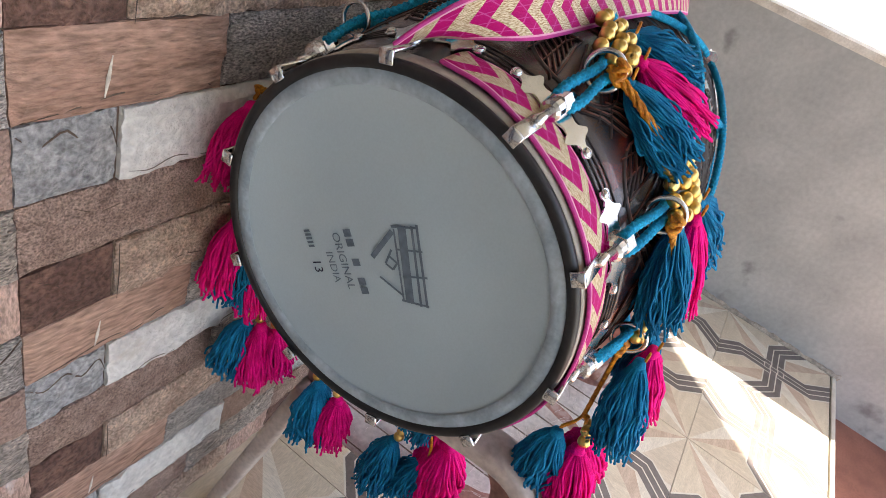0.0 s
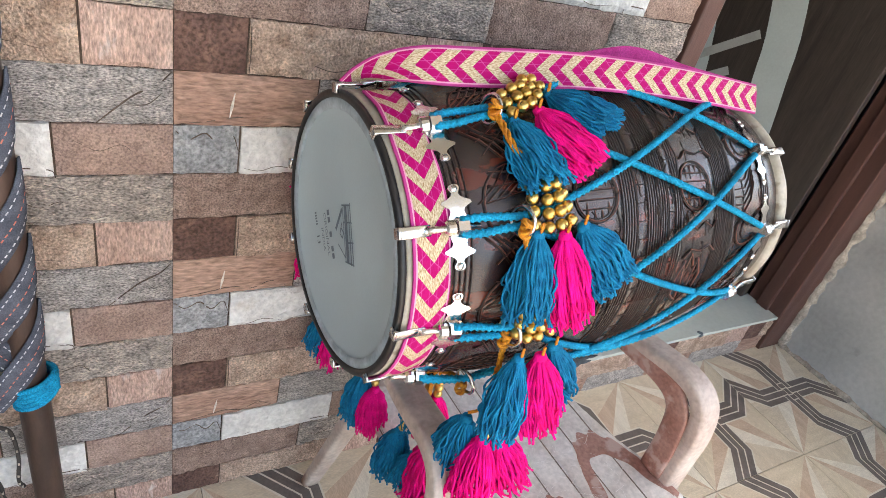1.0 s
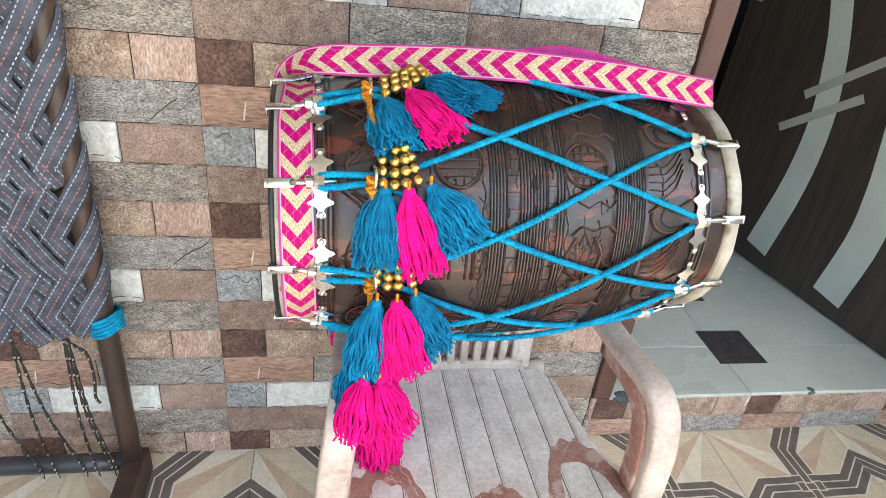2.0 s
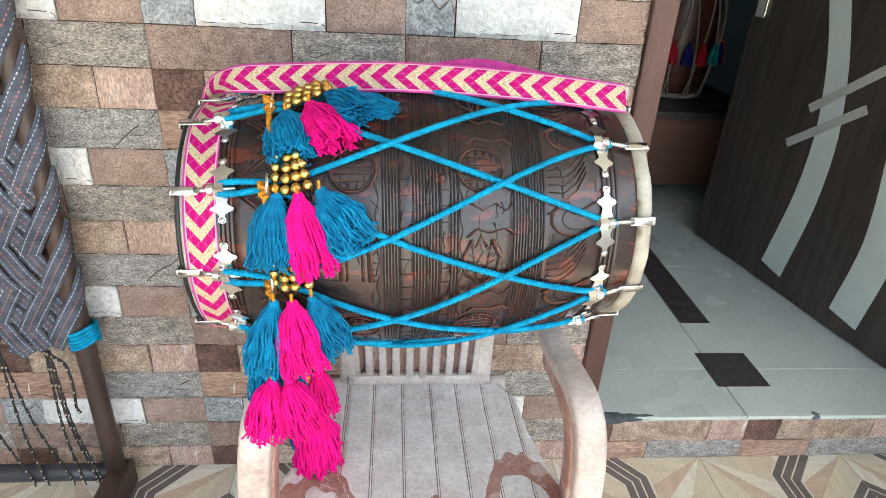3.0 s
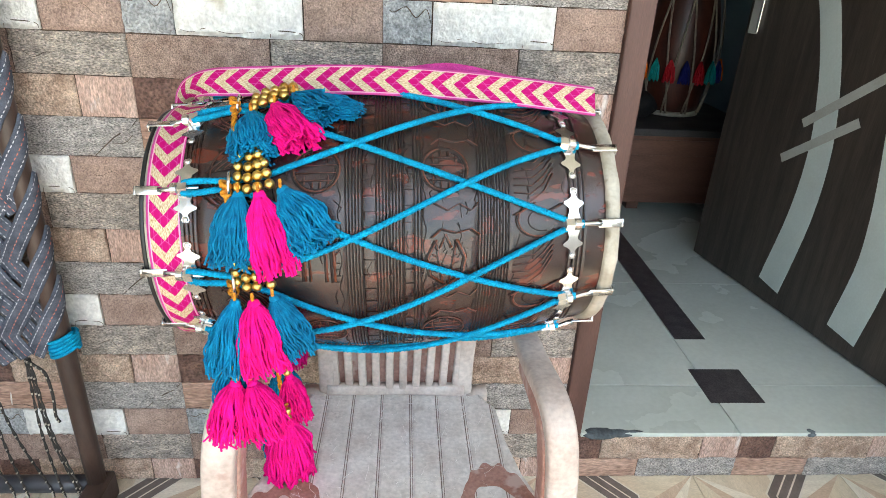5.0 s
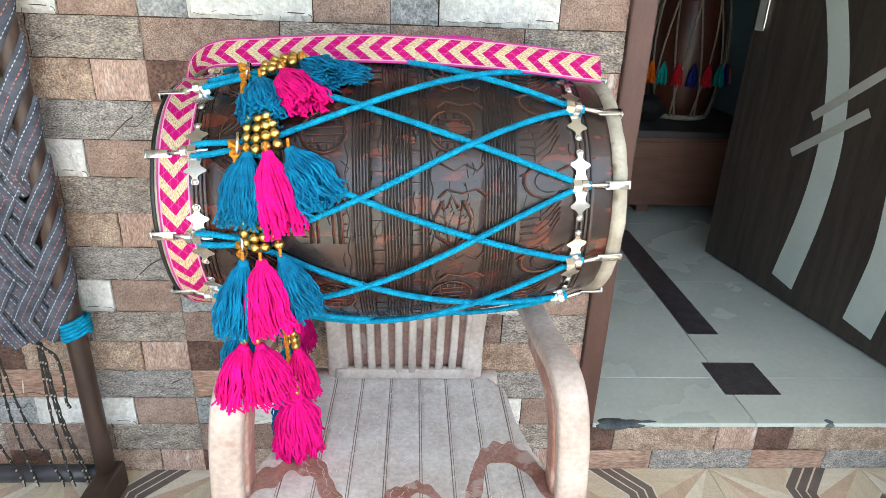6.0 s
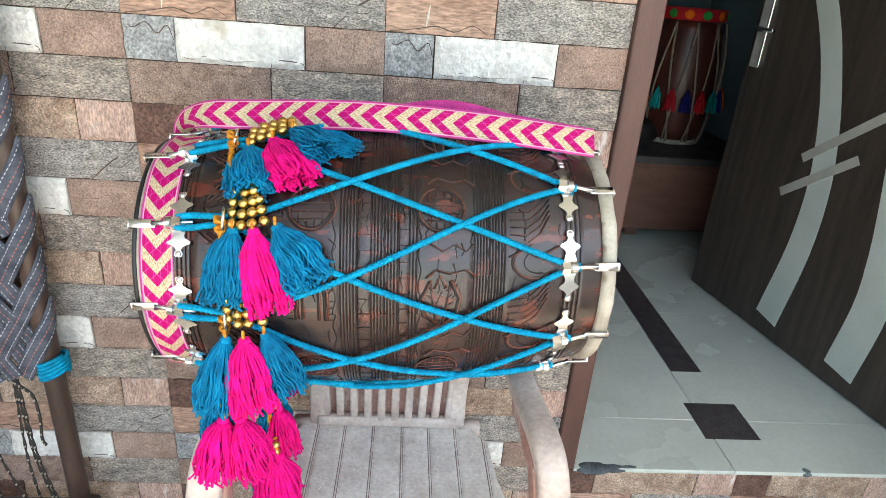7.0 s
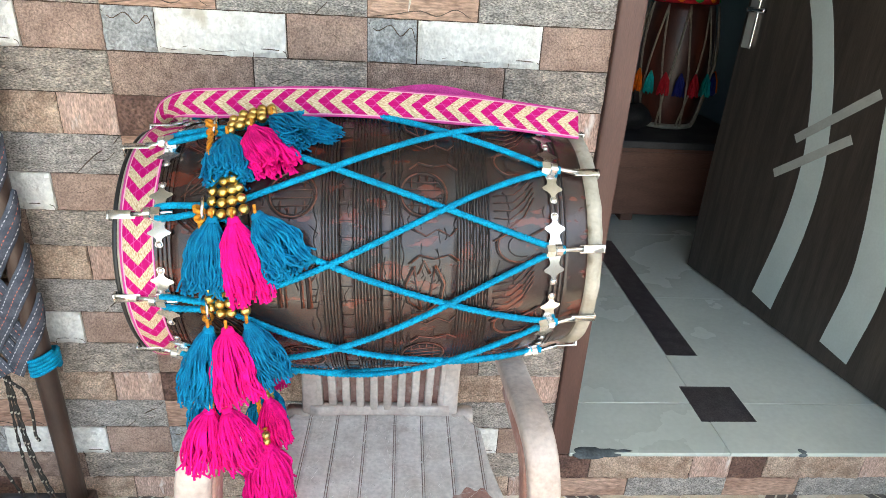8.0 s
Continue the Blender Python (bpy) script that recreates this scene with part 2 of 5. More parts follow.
M_BENCHTOP = mat("dusty_black_bench_top", rgb(66, 62, 62), rgb(50, 47, 47), 8, 0.6, bump=0.1)
M_REDWOOD = mat("red_brown_varnished_wood", rgb(84, 40, 30), rgb(58, 28, 20), 8, 0.42, bump=0.1, coat=0.15, stretch=(3, 3, 0.6))
M_WHITEROPE = mat("off_white_rope", rgb(150, 138, 124), rgb(125, 114, 102), 80, 0.85, bump=0.3)
M_BAGBLACK = mat("black_cloth", rgb(24, 24, 26), rgb(34, 34, 36), 30, 0.9, bump=0.4)
FLAT = {n: mat(n + "_wool", rgb(*c), None, 60, 0.85, bump=0.3, fine=600) for n, c in dict(orange=(236, 110, 20), teal=(20, 150, 150), red=(190, 30, 44), navy=(30, 36, 110), green=(40, 140, 60)).items()}


def chevron_material():
    """Woven ribbon: gold and magenta chevrons across it, with a pink edge, by the ribbon's own length and width."""
    m = bpy.data.materials.new("chevron_brocade")
    m.use_nodes = True
    nt = m.node_tree
    N, L = nt.nodes.new, nt.links.new
    b = nt.nodes["Principled BSDF"]
    b.inputs["Specular IOR Level"].default_value = 0.15

    def calc(op, a, c=None):
        n = N("ShaderNodeMath")
        n.operation = op
        for i, v in enumerate((a, c)):
            if v is None:
                continue
            if isinstance(v, (int, float)):
                n.inputs[i].default_value = v
            else:
                L(v, n.inputs[i])
        return n.outputs[0]

    uv, sep = N("ShaderNodeUVMap"), N("ShaderNodeSeparateXYZ")
    L(uv.outputs[0], sep.inputs[0])
    u, v = sep.outputs[0], sep.outputs[1]
    mid = calc("ABSOLUTE", calc("SUBTRACT", v, 0.5))
    wob = N("ShaderNodeTexNoise")
    wob.inputs["Scale"].default_value = 400
    L(uv.outputs[0], wob.inputs["Vector"])
    s = calc("ADD", calc("MULTIPLY", u, 1 / 0.033), calc("MULTIPLY", mid, -1.6))
    ph = calc("FRACT", s)
    isgold = calc("LESS_THAN", ph, 0.50)
    edge = calc("GREATER_THAN", mid, 0.44)
    near_edge = calc("GREATER_THAN", mid, 0.405)
    # thin pale threads that cross the magenta bars
    t1 = calc("LESS_THAN", calc("FRACT", calc("ADD", calc("MULTIPLY", u, 1 / 0.0165), calc("MULTIPLY", mid, 2.4))), 0.09)
    t2 = calc("LESS_THAN", calc("FRACT", calc("MULTIPLY", v, 5.0)), 0.07)
    thread = calc("MAXIMUM", t1, t2)
    gold = N("ShaderNodeValToRGB")
    gold.color_ramp.elements[0].position, gold.color_ramp.elements[1].position = 0.36, 0.6
    gold.color_ramp.elements[0].color, gold.color_ramp.elements[1].color = (*rgb(152, 118, 74), 1), (*rgb(226, 212, 182), 1)
    gn, gm = N("ShaderNodeTexNoise"), N("ShaderNodeMapping")
    gm.inputs["Scale"].default_value = (240, 70, 1)
    gm.inputs["Rotation"].default_value = (0, 0, 0.5)
    L(uv.outputs[0], gm.inputs[0])
    L(gm.outputs[0], gn.inputs["Vector"])
    gn.inputs["Scale"].default_value = 1.0
    gn.inputs["Detail"].default_value = 4.0
    L(gn.outputs["Fac"], gold.inputs[0])

    def blend(f, a, c):
        x = N("ShaderNodeMix")
        x.data_type = "RGBA"
        L(f, x.inputs["Factor"])
        for k, w in (("A", a), ("B", c)):
            if isinstance(w, tuple):
                x.inputs[k].default_value = (*w, 1)
            else:
                L(w, x.inputs[k])
        return x.outputs["Result"]

    c = blend(thread, rgb(178, 0, 102), rgb(196, 70, 140))
    c = blend(isgold, c, gold.outputs[0])
    c = blend(near_edge, c, rgb(236, 170, 196))
    c = blend(edge, c, rgb(206, 74, 150))
    L(c, b.inputs["Base Color"])
    L(calc("MULTIPLY", calc("MULTIPLY", isgold, calc("SUBTRACT", 1.0, near_edge)), 0.25), b.inputs["Metallic"])
    b.inputs["Roughness"].default_value = 0.65
    bp = N("ShaderNodeBump")
    bp.inputs["Strength"].default_value, bp.inputs["Distance"].default_value = 0.5, 0.0015
    L(calc("ADD", gn.outputs["Fac"], isgold), bp.inputs["Height"])
    L(bp.outputs[0], b.inputs["Normal"])
    return m


M_CHEVRON = chevron_material()

# ---- mesh helpers ----
HOME = {}


def thing(name, at, label, category, group="", kind=""):
    """A top-level thing: an Empty at its base."""
    ob = new(name)
    ob.empty_display_size = 0.05
    ob.location = at
    HOME[ob] = Vector(at)
    return tagged(ob, label, category, group, kind)


def part(name, bm, material, parent=None, label="", smooth=False):
    """Links a bmesh, given in world metres, as one mesh object under its parent."""
    me = bpy.data.meshes.new(name)
    bm.to_mesh(me)
    bm.free()
    for m in material if isinstance(material, (list, tuple)) else [material]:
        me.materials.append(m)
    if smooth:
        me.polygons.foreach_set("use_smooth", [True] * len(me.polygons))
    return place(name, me, parent, label)


def place(name, me, parent, label="", m=None):
    """An object on mesh data in world metres (or at the pose m)."""
    ob = new(name, me)
    here = m.copy() if m else Matrix()
    HOME[ob] = here.translation.copy()
    if parent:
        ob.parent = parent
        here = Matrix.Translation(-HOME[parent]) @ here
    ob.matrix_basis = here
    if not m:
        HOME[ob] = Vector((0, 0, 0))
    return tagged(ob, label)


def box(bm, x0, x1, y0, y1, z0, z1, m=None, mi=0):
    vs = [bm.verts.new((x, y, z)) for x in (x0, x1) for y in (y0, y1) for z in (z0, z1)]
    if m:
        for v in vs:
            v.co = m @ v.co
    for q in ((0, 1, 3, 2), (4, 6, 7, 5), (0, 4, 5, 1), (2, 3, 7, 6), (0, 2, 6, 4), (1, 5, 7, 3)):
        bm.faces.new([vs[i] for i in q]).material_index = mi
    return vs


def bevelled(bm, width, segments=2):
    bmesh.ops.bevel(bm, geom=bm.edges[:], offset=width, segments=segments, affect="EDGES", profile=0.5)
    return bm


def boxed(x0, x1, y0, y1, z0, z1, bevel=0.0, segments=2, m=None):
    bm = bmesh.new()
    box(bm, x0, x1, y0, y1, z0, z1, m)
    if bevel:
        bevelled(bm, bevel, segments)
    return bm


def tube(bm, pts, r, sides=8, braid=0.0, pitch=0.012, flat=1.0, up=None, mi=0, closed=False):
    """A tube along points; r may vary; braid swells it in a spiral like laid strands."""
    pts = [Vector(p) for p in pts]
    n = len(pts)
    rings, run = [], 0.0
    nrm = None
    for i, p in enumerate(pts):
        a = pts[(i + 1) % n] if closed or i < n - 1 else p
        c = pts[i - 1] if closed or i else p
        d = (a - c).normalized()
        if up is not None:
            nrm = Vector(up) - d * d.dot(Vector(up))
        elif nrm is None:
            nrm = d.orthogonal()
        else:
            nrm = nrm - d * d.dot(nrm)
        nrm.normalize()
        side = d.cross(nrm)
        if i:
            run += (p - pts[i - 1]).length
        rad = r[i] if isinstance(r, (list, tuple)) else r
        ring = []
        for k in range(sides):
            f = 2 * math.pi * k / sides
            w = rad * (1 + braid * math.sin(2 * math.pi * run / pitch + 3 * f) + braid * 0.8 * math.sin(2 * math.pi * run / pitch - 3 * f)) if braid else rad
            ring.append(bm.verts.new(p + nrm * (math.cos(f) * w * flat) + side * (math.sin(f) * w)))
        rings.append(ring)
    for i in range(n if closed else n - 1):
        a, c = rings[i], rings[(i + 1) % n]
        for k in range(sides):
            bm.faces.new((a[k], a[(k + 1) % sides], c[(k + 1) % sides], c[k])).material_index = mi
    if not closed:
        bm.faces.new(rings[0][::-1]).material_index = mi
        bm.faces.new(rings[-1]).material_index = mi


def lathe(bm, profile, cy, cz, seg=64, x_axis=True, centre=(0, 0), mi=0, caps=(False, False)):
    """Turns (place along the axis, radius) pairs about an axis along x through (cy, cz), or about z through centre."""
    rings = []
    for s, r in profile:
        if x_axis:
            rings.append([bm.verts.new((s, cy - r * math.cos(2 * math.pi * k / seg), cz + r * math.sin(2 * math.pi * k / seg))) for k in range(seg)])
        else:
            rings.append([bm.verts.new((centre[0] + r * math.cos(2 * math.pi * k / seg), centre[1] + r * math.sin(2 * math.pi * k / seg), s)) for k in range(seg)])
    for a, c in zip(rings, rings[1:]):
        for k in range(seg):
            bm.faces.new((a[k], a[(k + 1) % seg], c[(k + 1) % seg], c[k])).material_index = mi
    if caps[0]:
        bm.faces.new(rings[0][::-1]).material_index = mi
    if caps[1]:
        bm.faces.new(rings[-1]).material_index = mi
    return rings


def curve(pts, n):
    """n points along a smooth line through pts (Catmull-Rom)."""
    pts = [Vector(p) for p in pts]
    ext = [pts[0] * 2 - pts[1]] + pts + [pts[-1] * 2 - pts[-2]]
    out = []
    for i in range(n):
        f = i / (n - 1) * (len(pts) - 1)
        k = min(int(f), len(pts) - 2)
        t = f - k
        a, b, c, d = ext[k:k + 4]
        out.append(0.5 * (2 * b + (c - a) * t + (2 * a - 5 * b + 4 * c - d) * t * t + (3 * b - a - 3 * c + d) * t ** 3))
    return out


def lump(me_name, w, h, d, seed, nx=7, nz=4, rough=0.0025, edge=0.005):
    """A dressed stone: w wide, h high, its rough face d proud of its back; origin at its lower left back corner."""
    rng = random.Random(seed)
    shift = Vector((rng.uniform(0, 50), rng.uniform(0, 50), rng.uniform(0, 50)))
    bm = bmesh.new()
    g = []
    for j in range(nz + 1):
        row = []
        for i in range(nx + 1):
            x, z = w * i / nx, h * j / nz
            on_x, on_z = i in (0, nx), j in (0, nz)
            p = Vector((x * 22, z * 48, 0)) + shift
            chip = 1 - 2 * abs(noise.noise(p)) + 0.7 * (1 - 2 * abs(noise.noise(p * 2.3))) - 0.7
            y = -d + rough * (1.2 * chip + rng.uniform(-0.45, 0.45))
            if on_x or on_z:
                y += edge * rng.uniform(0.35, 0.9)
                if on_z and not on_x:
                    z += 0.0014 * noise.noise(p * 1.7) + rng.uniform(-0.0005, 0.0005)
                if on_x:
                    x += 0.0004 if i == 0 else -0.0004
            elif not on_x and not on_z:
                x += rng.uniform(-0.25, 0.25) * w / nx
                z += rng.uniform(-0.2, 0.2) * h / nz
            row.append(bm.verts.new((x, y, z)))
        g.append(row)
    for j in range(nz):
        for i in range(nx):
            bm.faces.new((g[j][i], g[j][i + 1], g[j + 1][i + 1], g[j + 1][i]))
    border = g[0] + [r[-1] for r in g[1:]] + g[-1][-2::-1] + [r[0] for r in g[-2:0:-1]]
    back = [bm.verts.new((v.co.x, 0.002, v.co.z)) for v in border]
    n = len(border)
    for i in range(n):
        bm.faces.new((border[i], back[i], back[(i + 1) % n], border[(i + 1) % n]))
    me = bpy.data.meshes.new(me_name)
    bm.to_mesh(me)
    bm.free()
    return me

# ---- the setting ----
STEP = 0.148
JAMB0, JAMB1 = 0.889, 0.937          # left post of the doorway
POST0, POST1 = 1.935, 2.065           # right post
SIDE = 2.065                         # inner face of the cement side wall


def slab(name, x0, x1, y0, y1, z0, z1, material, label, category):
    return tagged(part(name, boxed(x0, x1, y0, y1, z0, z1), material), label, category, kind="structure")


wall = slab("wall_north", -1.47, JAMB0, 0.0, 0.12, -0.15, 2.72, M_JOINT, "front house wall clad in mixed brown, grey and white stone tiles", "wall")
slab("wall_lintel", JAMB0, SIDE + 0.12, 0.0, 0.12, 2.12, 2.72, M_GREYWALL, "grey plastered wall over the doorway", "wall")
slab("wall_corner", SIDE, 4.2, 0.001, 0.12, -0.15, 2.72, M_GREYWALL, "grey plastered house wall past the side wall", "wall")
# unseen end wall, set this near to darken the left of the porch
slab("wall_west", -1.47, -1.35, -2.2, -0.001, -0.15, 2.6, M_GREYWALL, "unseen grey plastered end wall added to dim the porch's left side", "wall")
side = slab("wall_parapet", SIDE, SIDE + 0.13, -3.4, -0.001, -0.15, 0.935, M_GREYWALL, "low side wall of rough grey cement plaster", "wall")
slab("trim_coping", SIDE - 0.004, SIDE + 0.145, -3.41, -0.002, 0.935, 0.958, M_COPING, "whitewashed chipped coping on the low side wall", "coping")

# not a known part: added low wall that keeps yard bounce off the left side
slab("wall_front", -1.35, -0.40, -1.45, -1.33, -0.16, 0.40, M_GREYWALL, "unseen low plastered wall added to block bounce light at the porch edge", "wall")

# unseen roof slab, its free edge slanted to outline the sun patch
bm = bmesh.new()
rim = [(-1.47, 0.12), (4.2, 0.12), (4.14, 0.0), (2.08, -2.2), (-1.47, -2.2)]
low = [bm.verts.new((x, y, 2.6)) for x, y in rim]
top = [bm.verts.new((x, y, 2.72)) for x, y in rim]
bm.faces.new(low)
bm.faces.new(top[::-1])
for i in range(5):
    bm.faces.new((low[i], low[(i + 1) % 5], top[(i + 1) % 5], top[i]))
bmesh.ops.recalc_face_normals(bm, faces=bm.faces[:])
tagged(part("ceiling_porch", bm, M_ROOF), "unseen plain concrete roof slab, cut aslant to shape the sun patch", "ceiling", kind="structure")

# grounds
ground = slab("ground", -400, 400, -400, 400, -0.35, -0.16, M_YARD, "dusty pale concrete yard round the house", "ground")
slab("pavement", -1.35, SIDE, -2.0, -1.222, -0.17, -0.14, M_TERRA, "terracotta paving one step below the porch", "paving")
floor = slab("floor_porch", -1.35, SIDE, -1.21, 0.0, -0.16, -0.006, M_GROUT, "porch floor of wood-look tiles with grey interlaced bands", "floor")
neighbour = thing("neighbour_house", (9, -4.5, -0.16), "sunlit cream house across the yard", "house")
part("wall", boxed(7.5, 13, -8, -3.2, -0.16, 3.4, 0.02), M_COPING, neighbour)
part("roof", boxed(7.2, 13.2, -8.2, -3.0, 3.4, 3.55, 0.02), M_ROOF, neighbour)
for k in range(3):
    part("window", boxed(7.47, 7.53, -7.4 + 1.5 * k, -6.5 + 1.5 * k, 1.0, 2.1, 0.01), M_DOOR, neighbour)

# the room behind the door
slab("floor_room", JAMB0 - 1.2, 3.2, 0.004, 2.4, -0.1, STEP - 0.0115, M_GROUT, "room floor of pale polished tiles with black inlays", "floor")
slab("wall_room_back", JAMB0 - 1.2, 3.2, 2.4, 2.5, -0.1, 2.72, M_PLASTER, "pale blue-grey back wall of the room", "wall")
# west wall and ceiling are unseen; they leave only the doorway to light the room
slab("wall_room_west", JAMB0 - 1.3, JAMB0 - 1.2, 0.12, 2.5, -0.1, 2.72, M_PLASTER, "unseen pale blue-grey side wall that closes the room to light", "wall")
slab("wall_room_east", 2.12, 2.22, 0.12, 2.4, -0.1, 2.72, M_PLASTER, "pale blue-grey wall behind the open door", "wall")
slab("ceiling_room", JAMB0 - 1.3, 3.2, 0.12, 2.5, 2.6, 2.72, M_CEIL, "unseen white painted room ceiling that shuts out skylight", "ceiling")


def door_post(name, x0, x1, z0):
    p = thing(name, ((x0 + x1) / 2, 0.04, z0), "brown painted wooden door frame post, slightly chipped", "door frame", kind="structure")
    part("post", boxed(x0, x1, -0.016, 0.118, z0, 2.12, 0.004), M_FRAME, p)
    a = x0 if x0 > 1.5 else x1
    s = -1 if x0 > 1.5 else 1
    lo, hi = sorted((a, a + s * 0.016))
    part("stop_bead", boxed(lo, hi, 0.03, 0.075, z0, 2.1, 0.003), M_FRAME, p)
    return p


door_post("door_post_1", JAMB0, JAMB1, STEP)
door_post("door_post_2", POST0, POST1, 0.0)
slab("door_head", JAMB1, POST0, -0.016, 0.118, 2.06, 2.12, M_FRAME, "brown painted head of the door frame", "door frame")

# rough cement left along the side wall's foot and beside the door post
def residue(name, a, b, r, n, seed):
    rng = random.Random(seed)
    bm = bmesh.new()
    pts = [Vector(a).lerp(Vector(b), i / n) for i in range(n + 1)]
    tube(bm, pts, [r * rng.uniform(0.55, 1.25) for _ in pts], 9)
    for v in bm.verts:
        v.co += Vector((noise.noise(v.co * 50), noise.noise(v.co * 50 + Vector((5, 0, 0))), noise.noise(v.co * 50 + Vector((0, 5, 0))))) * r * 0.5
    return tagged(part(name, bm, M_RESIDUE, smooth=True), "rough crumbly line of cement residue", "cement", kind="structure")


residue("trim_cement_edge", (SIDE - 0.004, -0.016, 0.0), (SIDE - 0.004, -0.016, 2.0), 0.020, 90, 1)
residue("trim_cement_foot", (SIDE - 0.002, -0.02, 0.002), (SIDE - 0.002, -1.23, 0.002), 0.012, 70, 2)

# ---- the open door ----
door = thing("door_1", (1.888, 0.109, STEP), "open dark walnut door with pale curved inlays and tape strips", "door", kind="structure")
DOOR = Matrix.Translation((1.888, 0.109, STEP + 0.006)) @ Matrix.Rotation(radians(100.9), 4, "Z")
bm = boxed(0, 0.975, -0.02, 0.02, 0, 1.90, 0.003)
bm.transform(DOOR)
part("leaf", bm, M_DOOR, door)


def door_ribbon(name, spine, half, material, label, lift=0.0):
    """A flat inlay on the door's outer face along (along, up) points."""
    bm = bmesh.new()
    pts = curve([(s, 0, z) for s, z in spine], 24 if len(spine) > 2 else 2)
    prev = None
    for i, p in enumerate(pts):
        d = (pts[min(i + 1, len(pts) - 1)] - pts[max(i - 1, 0)]).normalized()
        n = Vector((-d.z, 0, d.x)) * (half if not callable(half) else half(i / (len(pts) - 1)))
        row = [bm.verts.new(DOOR @ Vector((q.x, y, q.z))) for y in (0.0195 + lift, 0.0215 + lift) for q in (p - n, p + n)]
        if prev:
            for a, c in ((0, 1), (3, 2), (2, 0), (1, 3)):
                bm.faces.new((prev[a], prev[c], row[c], row[a]))
        else:
            bm.faces.new((row[0], row[1], row[3], row[2]))
        prev = row
    bm.faces.new((prev[2], prev[3], prev[1], prev[0]))
    bmesh.ops.recalc_face_normals(bm, faces=bm.faces[:])
    part(name, bm, material, door, label)


door_ribbon("curved_inlay", [(0.560, 0.062), (0.519, 0.33), (0.517, 0.545), (0.552, 0.726), (0.604, 0.88), (0.676, 1.036), (0.86, 1.34)], lambda f: 0.049 - 0.012 * min(1.0, f * 1.6), M_STRIPE, "pale grey curved laminate inlay")
door_ribbon("curved_inlay", [(0.247, 0.055), (0.222, 0.27), (0.230, 0.42), (0.250, 0.55), (0.278, 0.69), (0.31, 0.84), (0.42, 1.15), (0.56, 1.5)], 0.053, M_STRIPE, "pale grey curved laminate inlay")
door_ribbon("tape_strip", [(0.657, 0.488), (0.414, 0.663)], 0.014, M_TAPE, "grey tape strip stuck aslant", 0.0022)
door_ribbon("tape_strip", [(0.610, 0.615), (0.371, 0.799)], 0.014, M_TAPE, "grey tape strip stuck aslant", 0.0022)
bm = boxed(0.914, 0.956, 0.02, 0.026, 0.85, 1.10, 0.003)
bm.transform(DOOR)
plate = part("handle_plate", bm, M_TAPE, door, "brushed grey lock plate")
bm = bmesh.new()
tube(bm, [DOOR @ Vector(p) for p in ((0.930, 0.026, 0.975), (0.930, 0.050, 0.975), (0.915, 0.056, 0.975), (0.845, 0.056, 0.975))], 0.008, 8)
part("handle", bm, M_CHROME, plate, "steel lever handle", True)
bm = boxed(0.906, 0.914, 0.0202, 0.030, 0.855, 1.07, 0.003)
bm.transform(DOOR)
part("pull_bar", bm, M_CHROME, plate, "bright steel edge bar")

# ---- the second drum on its bench, in the dark room ----
bench = thing("storage_bench", (1.6, 1.75, STEP), "brown wooden storage bench with a dusty dark top", "bench")
part("body", boxed(1.05, 2.10, 1.5, 2.08, STEP + 0.05, 0.522, 0.006), M_BENCH, bench)
part("top_board", boxed(1.03, 2.115, 1.46, 2.10, 0.524, 0.557, 0.006), M_BENCHTOP, bench)
for x in (1.12, 1.56, 2.0):
    part("foot", boxed(x, x + 0.06, 1.55, 1.95, STEP, STEP + 0.05, 0.004), M_BENCH, bench)
part("front_rail", boxed(1.055, 2.095, 1.49, 1.499, 0.43, 0.50, 0.002), M_BENCH, bench)

far_drum = thing("standing_drum", (1.77, 1.68, 0.505), "red-brown barrel drum standing upright on the bench", "drum")
bm = bmesh.new()
prof = [(0.53 + 0.56 * k / 16, 0.125 + 0.035 * math.sin(math.pi * k / 16)) for k in range(17)]
lathe(bm, prof, 0, 0, 40, False, (1.77, 1.68), caps=(True, True))
part("shell", bm, M_REDWOOD, far_drum, smooth=True)
for z0, z1, r, m in ((0.505, 0.53, 0.135, M_HOOP), (1.09, 1.145, 0.138, FLAT["red"])):
    bm = bmesh.new()
    lathe(bm, [(z0, r - 0.01), (z0 + 0.004, r), (z1 - 0.004, r), (z1, r - 0.01)], 0, 0, 40, False, (1.77, 1.68), caps=(True, True))
    part("hoop", bm, m, far_drum, smooth=True)
for k in range(12):
    a = 2 * math.pi * k / 12
    bm = bmesh.new()
    c = Vector((1.77 + 0.141 * math.cos(a), 1.68 + 0.141 * math.sin(a), 1.117))
    t = Matrix.Translation(c) @ Matrix.Rotation(a, 4, "Z") @ Matrix.Diagonal((0.12, 1, 1, 1))
    bmesh.ops.create_icosphere(bm, subdivisions=2, radius=0.021, matrix=t)
    part("round_patch", bm, FLAT["green"] if k % 2 else FLAT["orange"], far_drum, smooth=True)
for k in range(10):
    for s in (1, -1):
        pts = []
        for i in range(9):
            f = i / 8
            a = radians(36 * k + s * 22 * f + 6)
            r = 0.142 + 0.034 * math.sin(math.pi * f)
            pts.append((1.77 + r * math.cos(a), 1.68 + r * math.sin(a), 1.085 - 0.56 * f))
        bm = bmesh.new()
        tube(bm, pts, 0.0045, 6)
        part("rope", bm, M_WHITEROPE, far_drum, smooth=True)


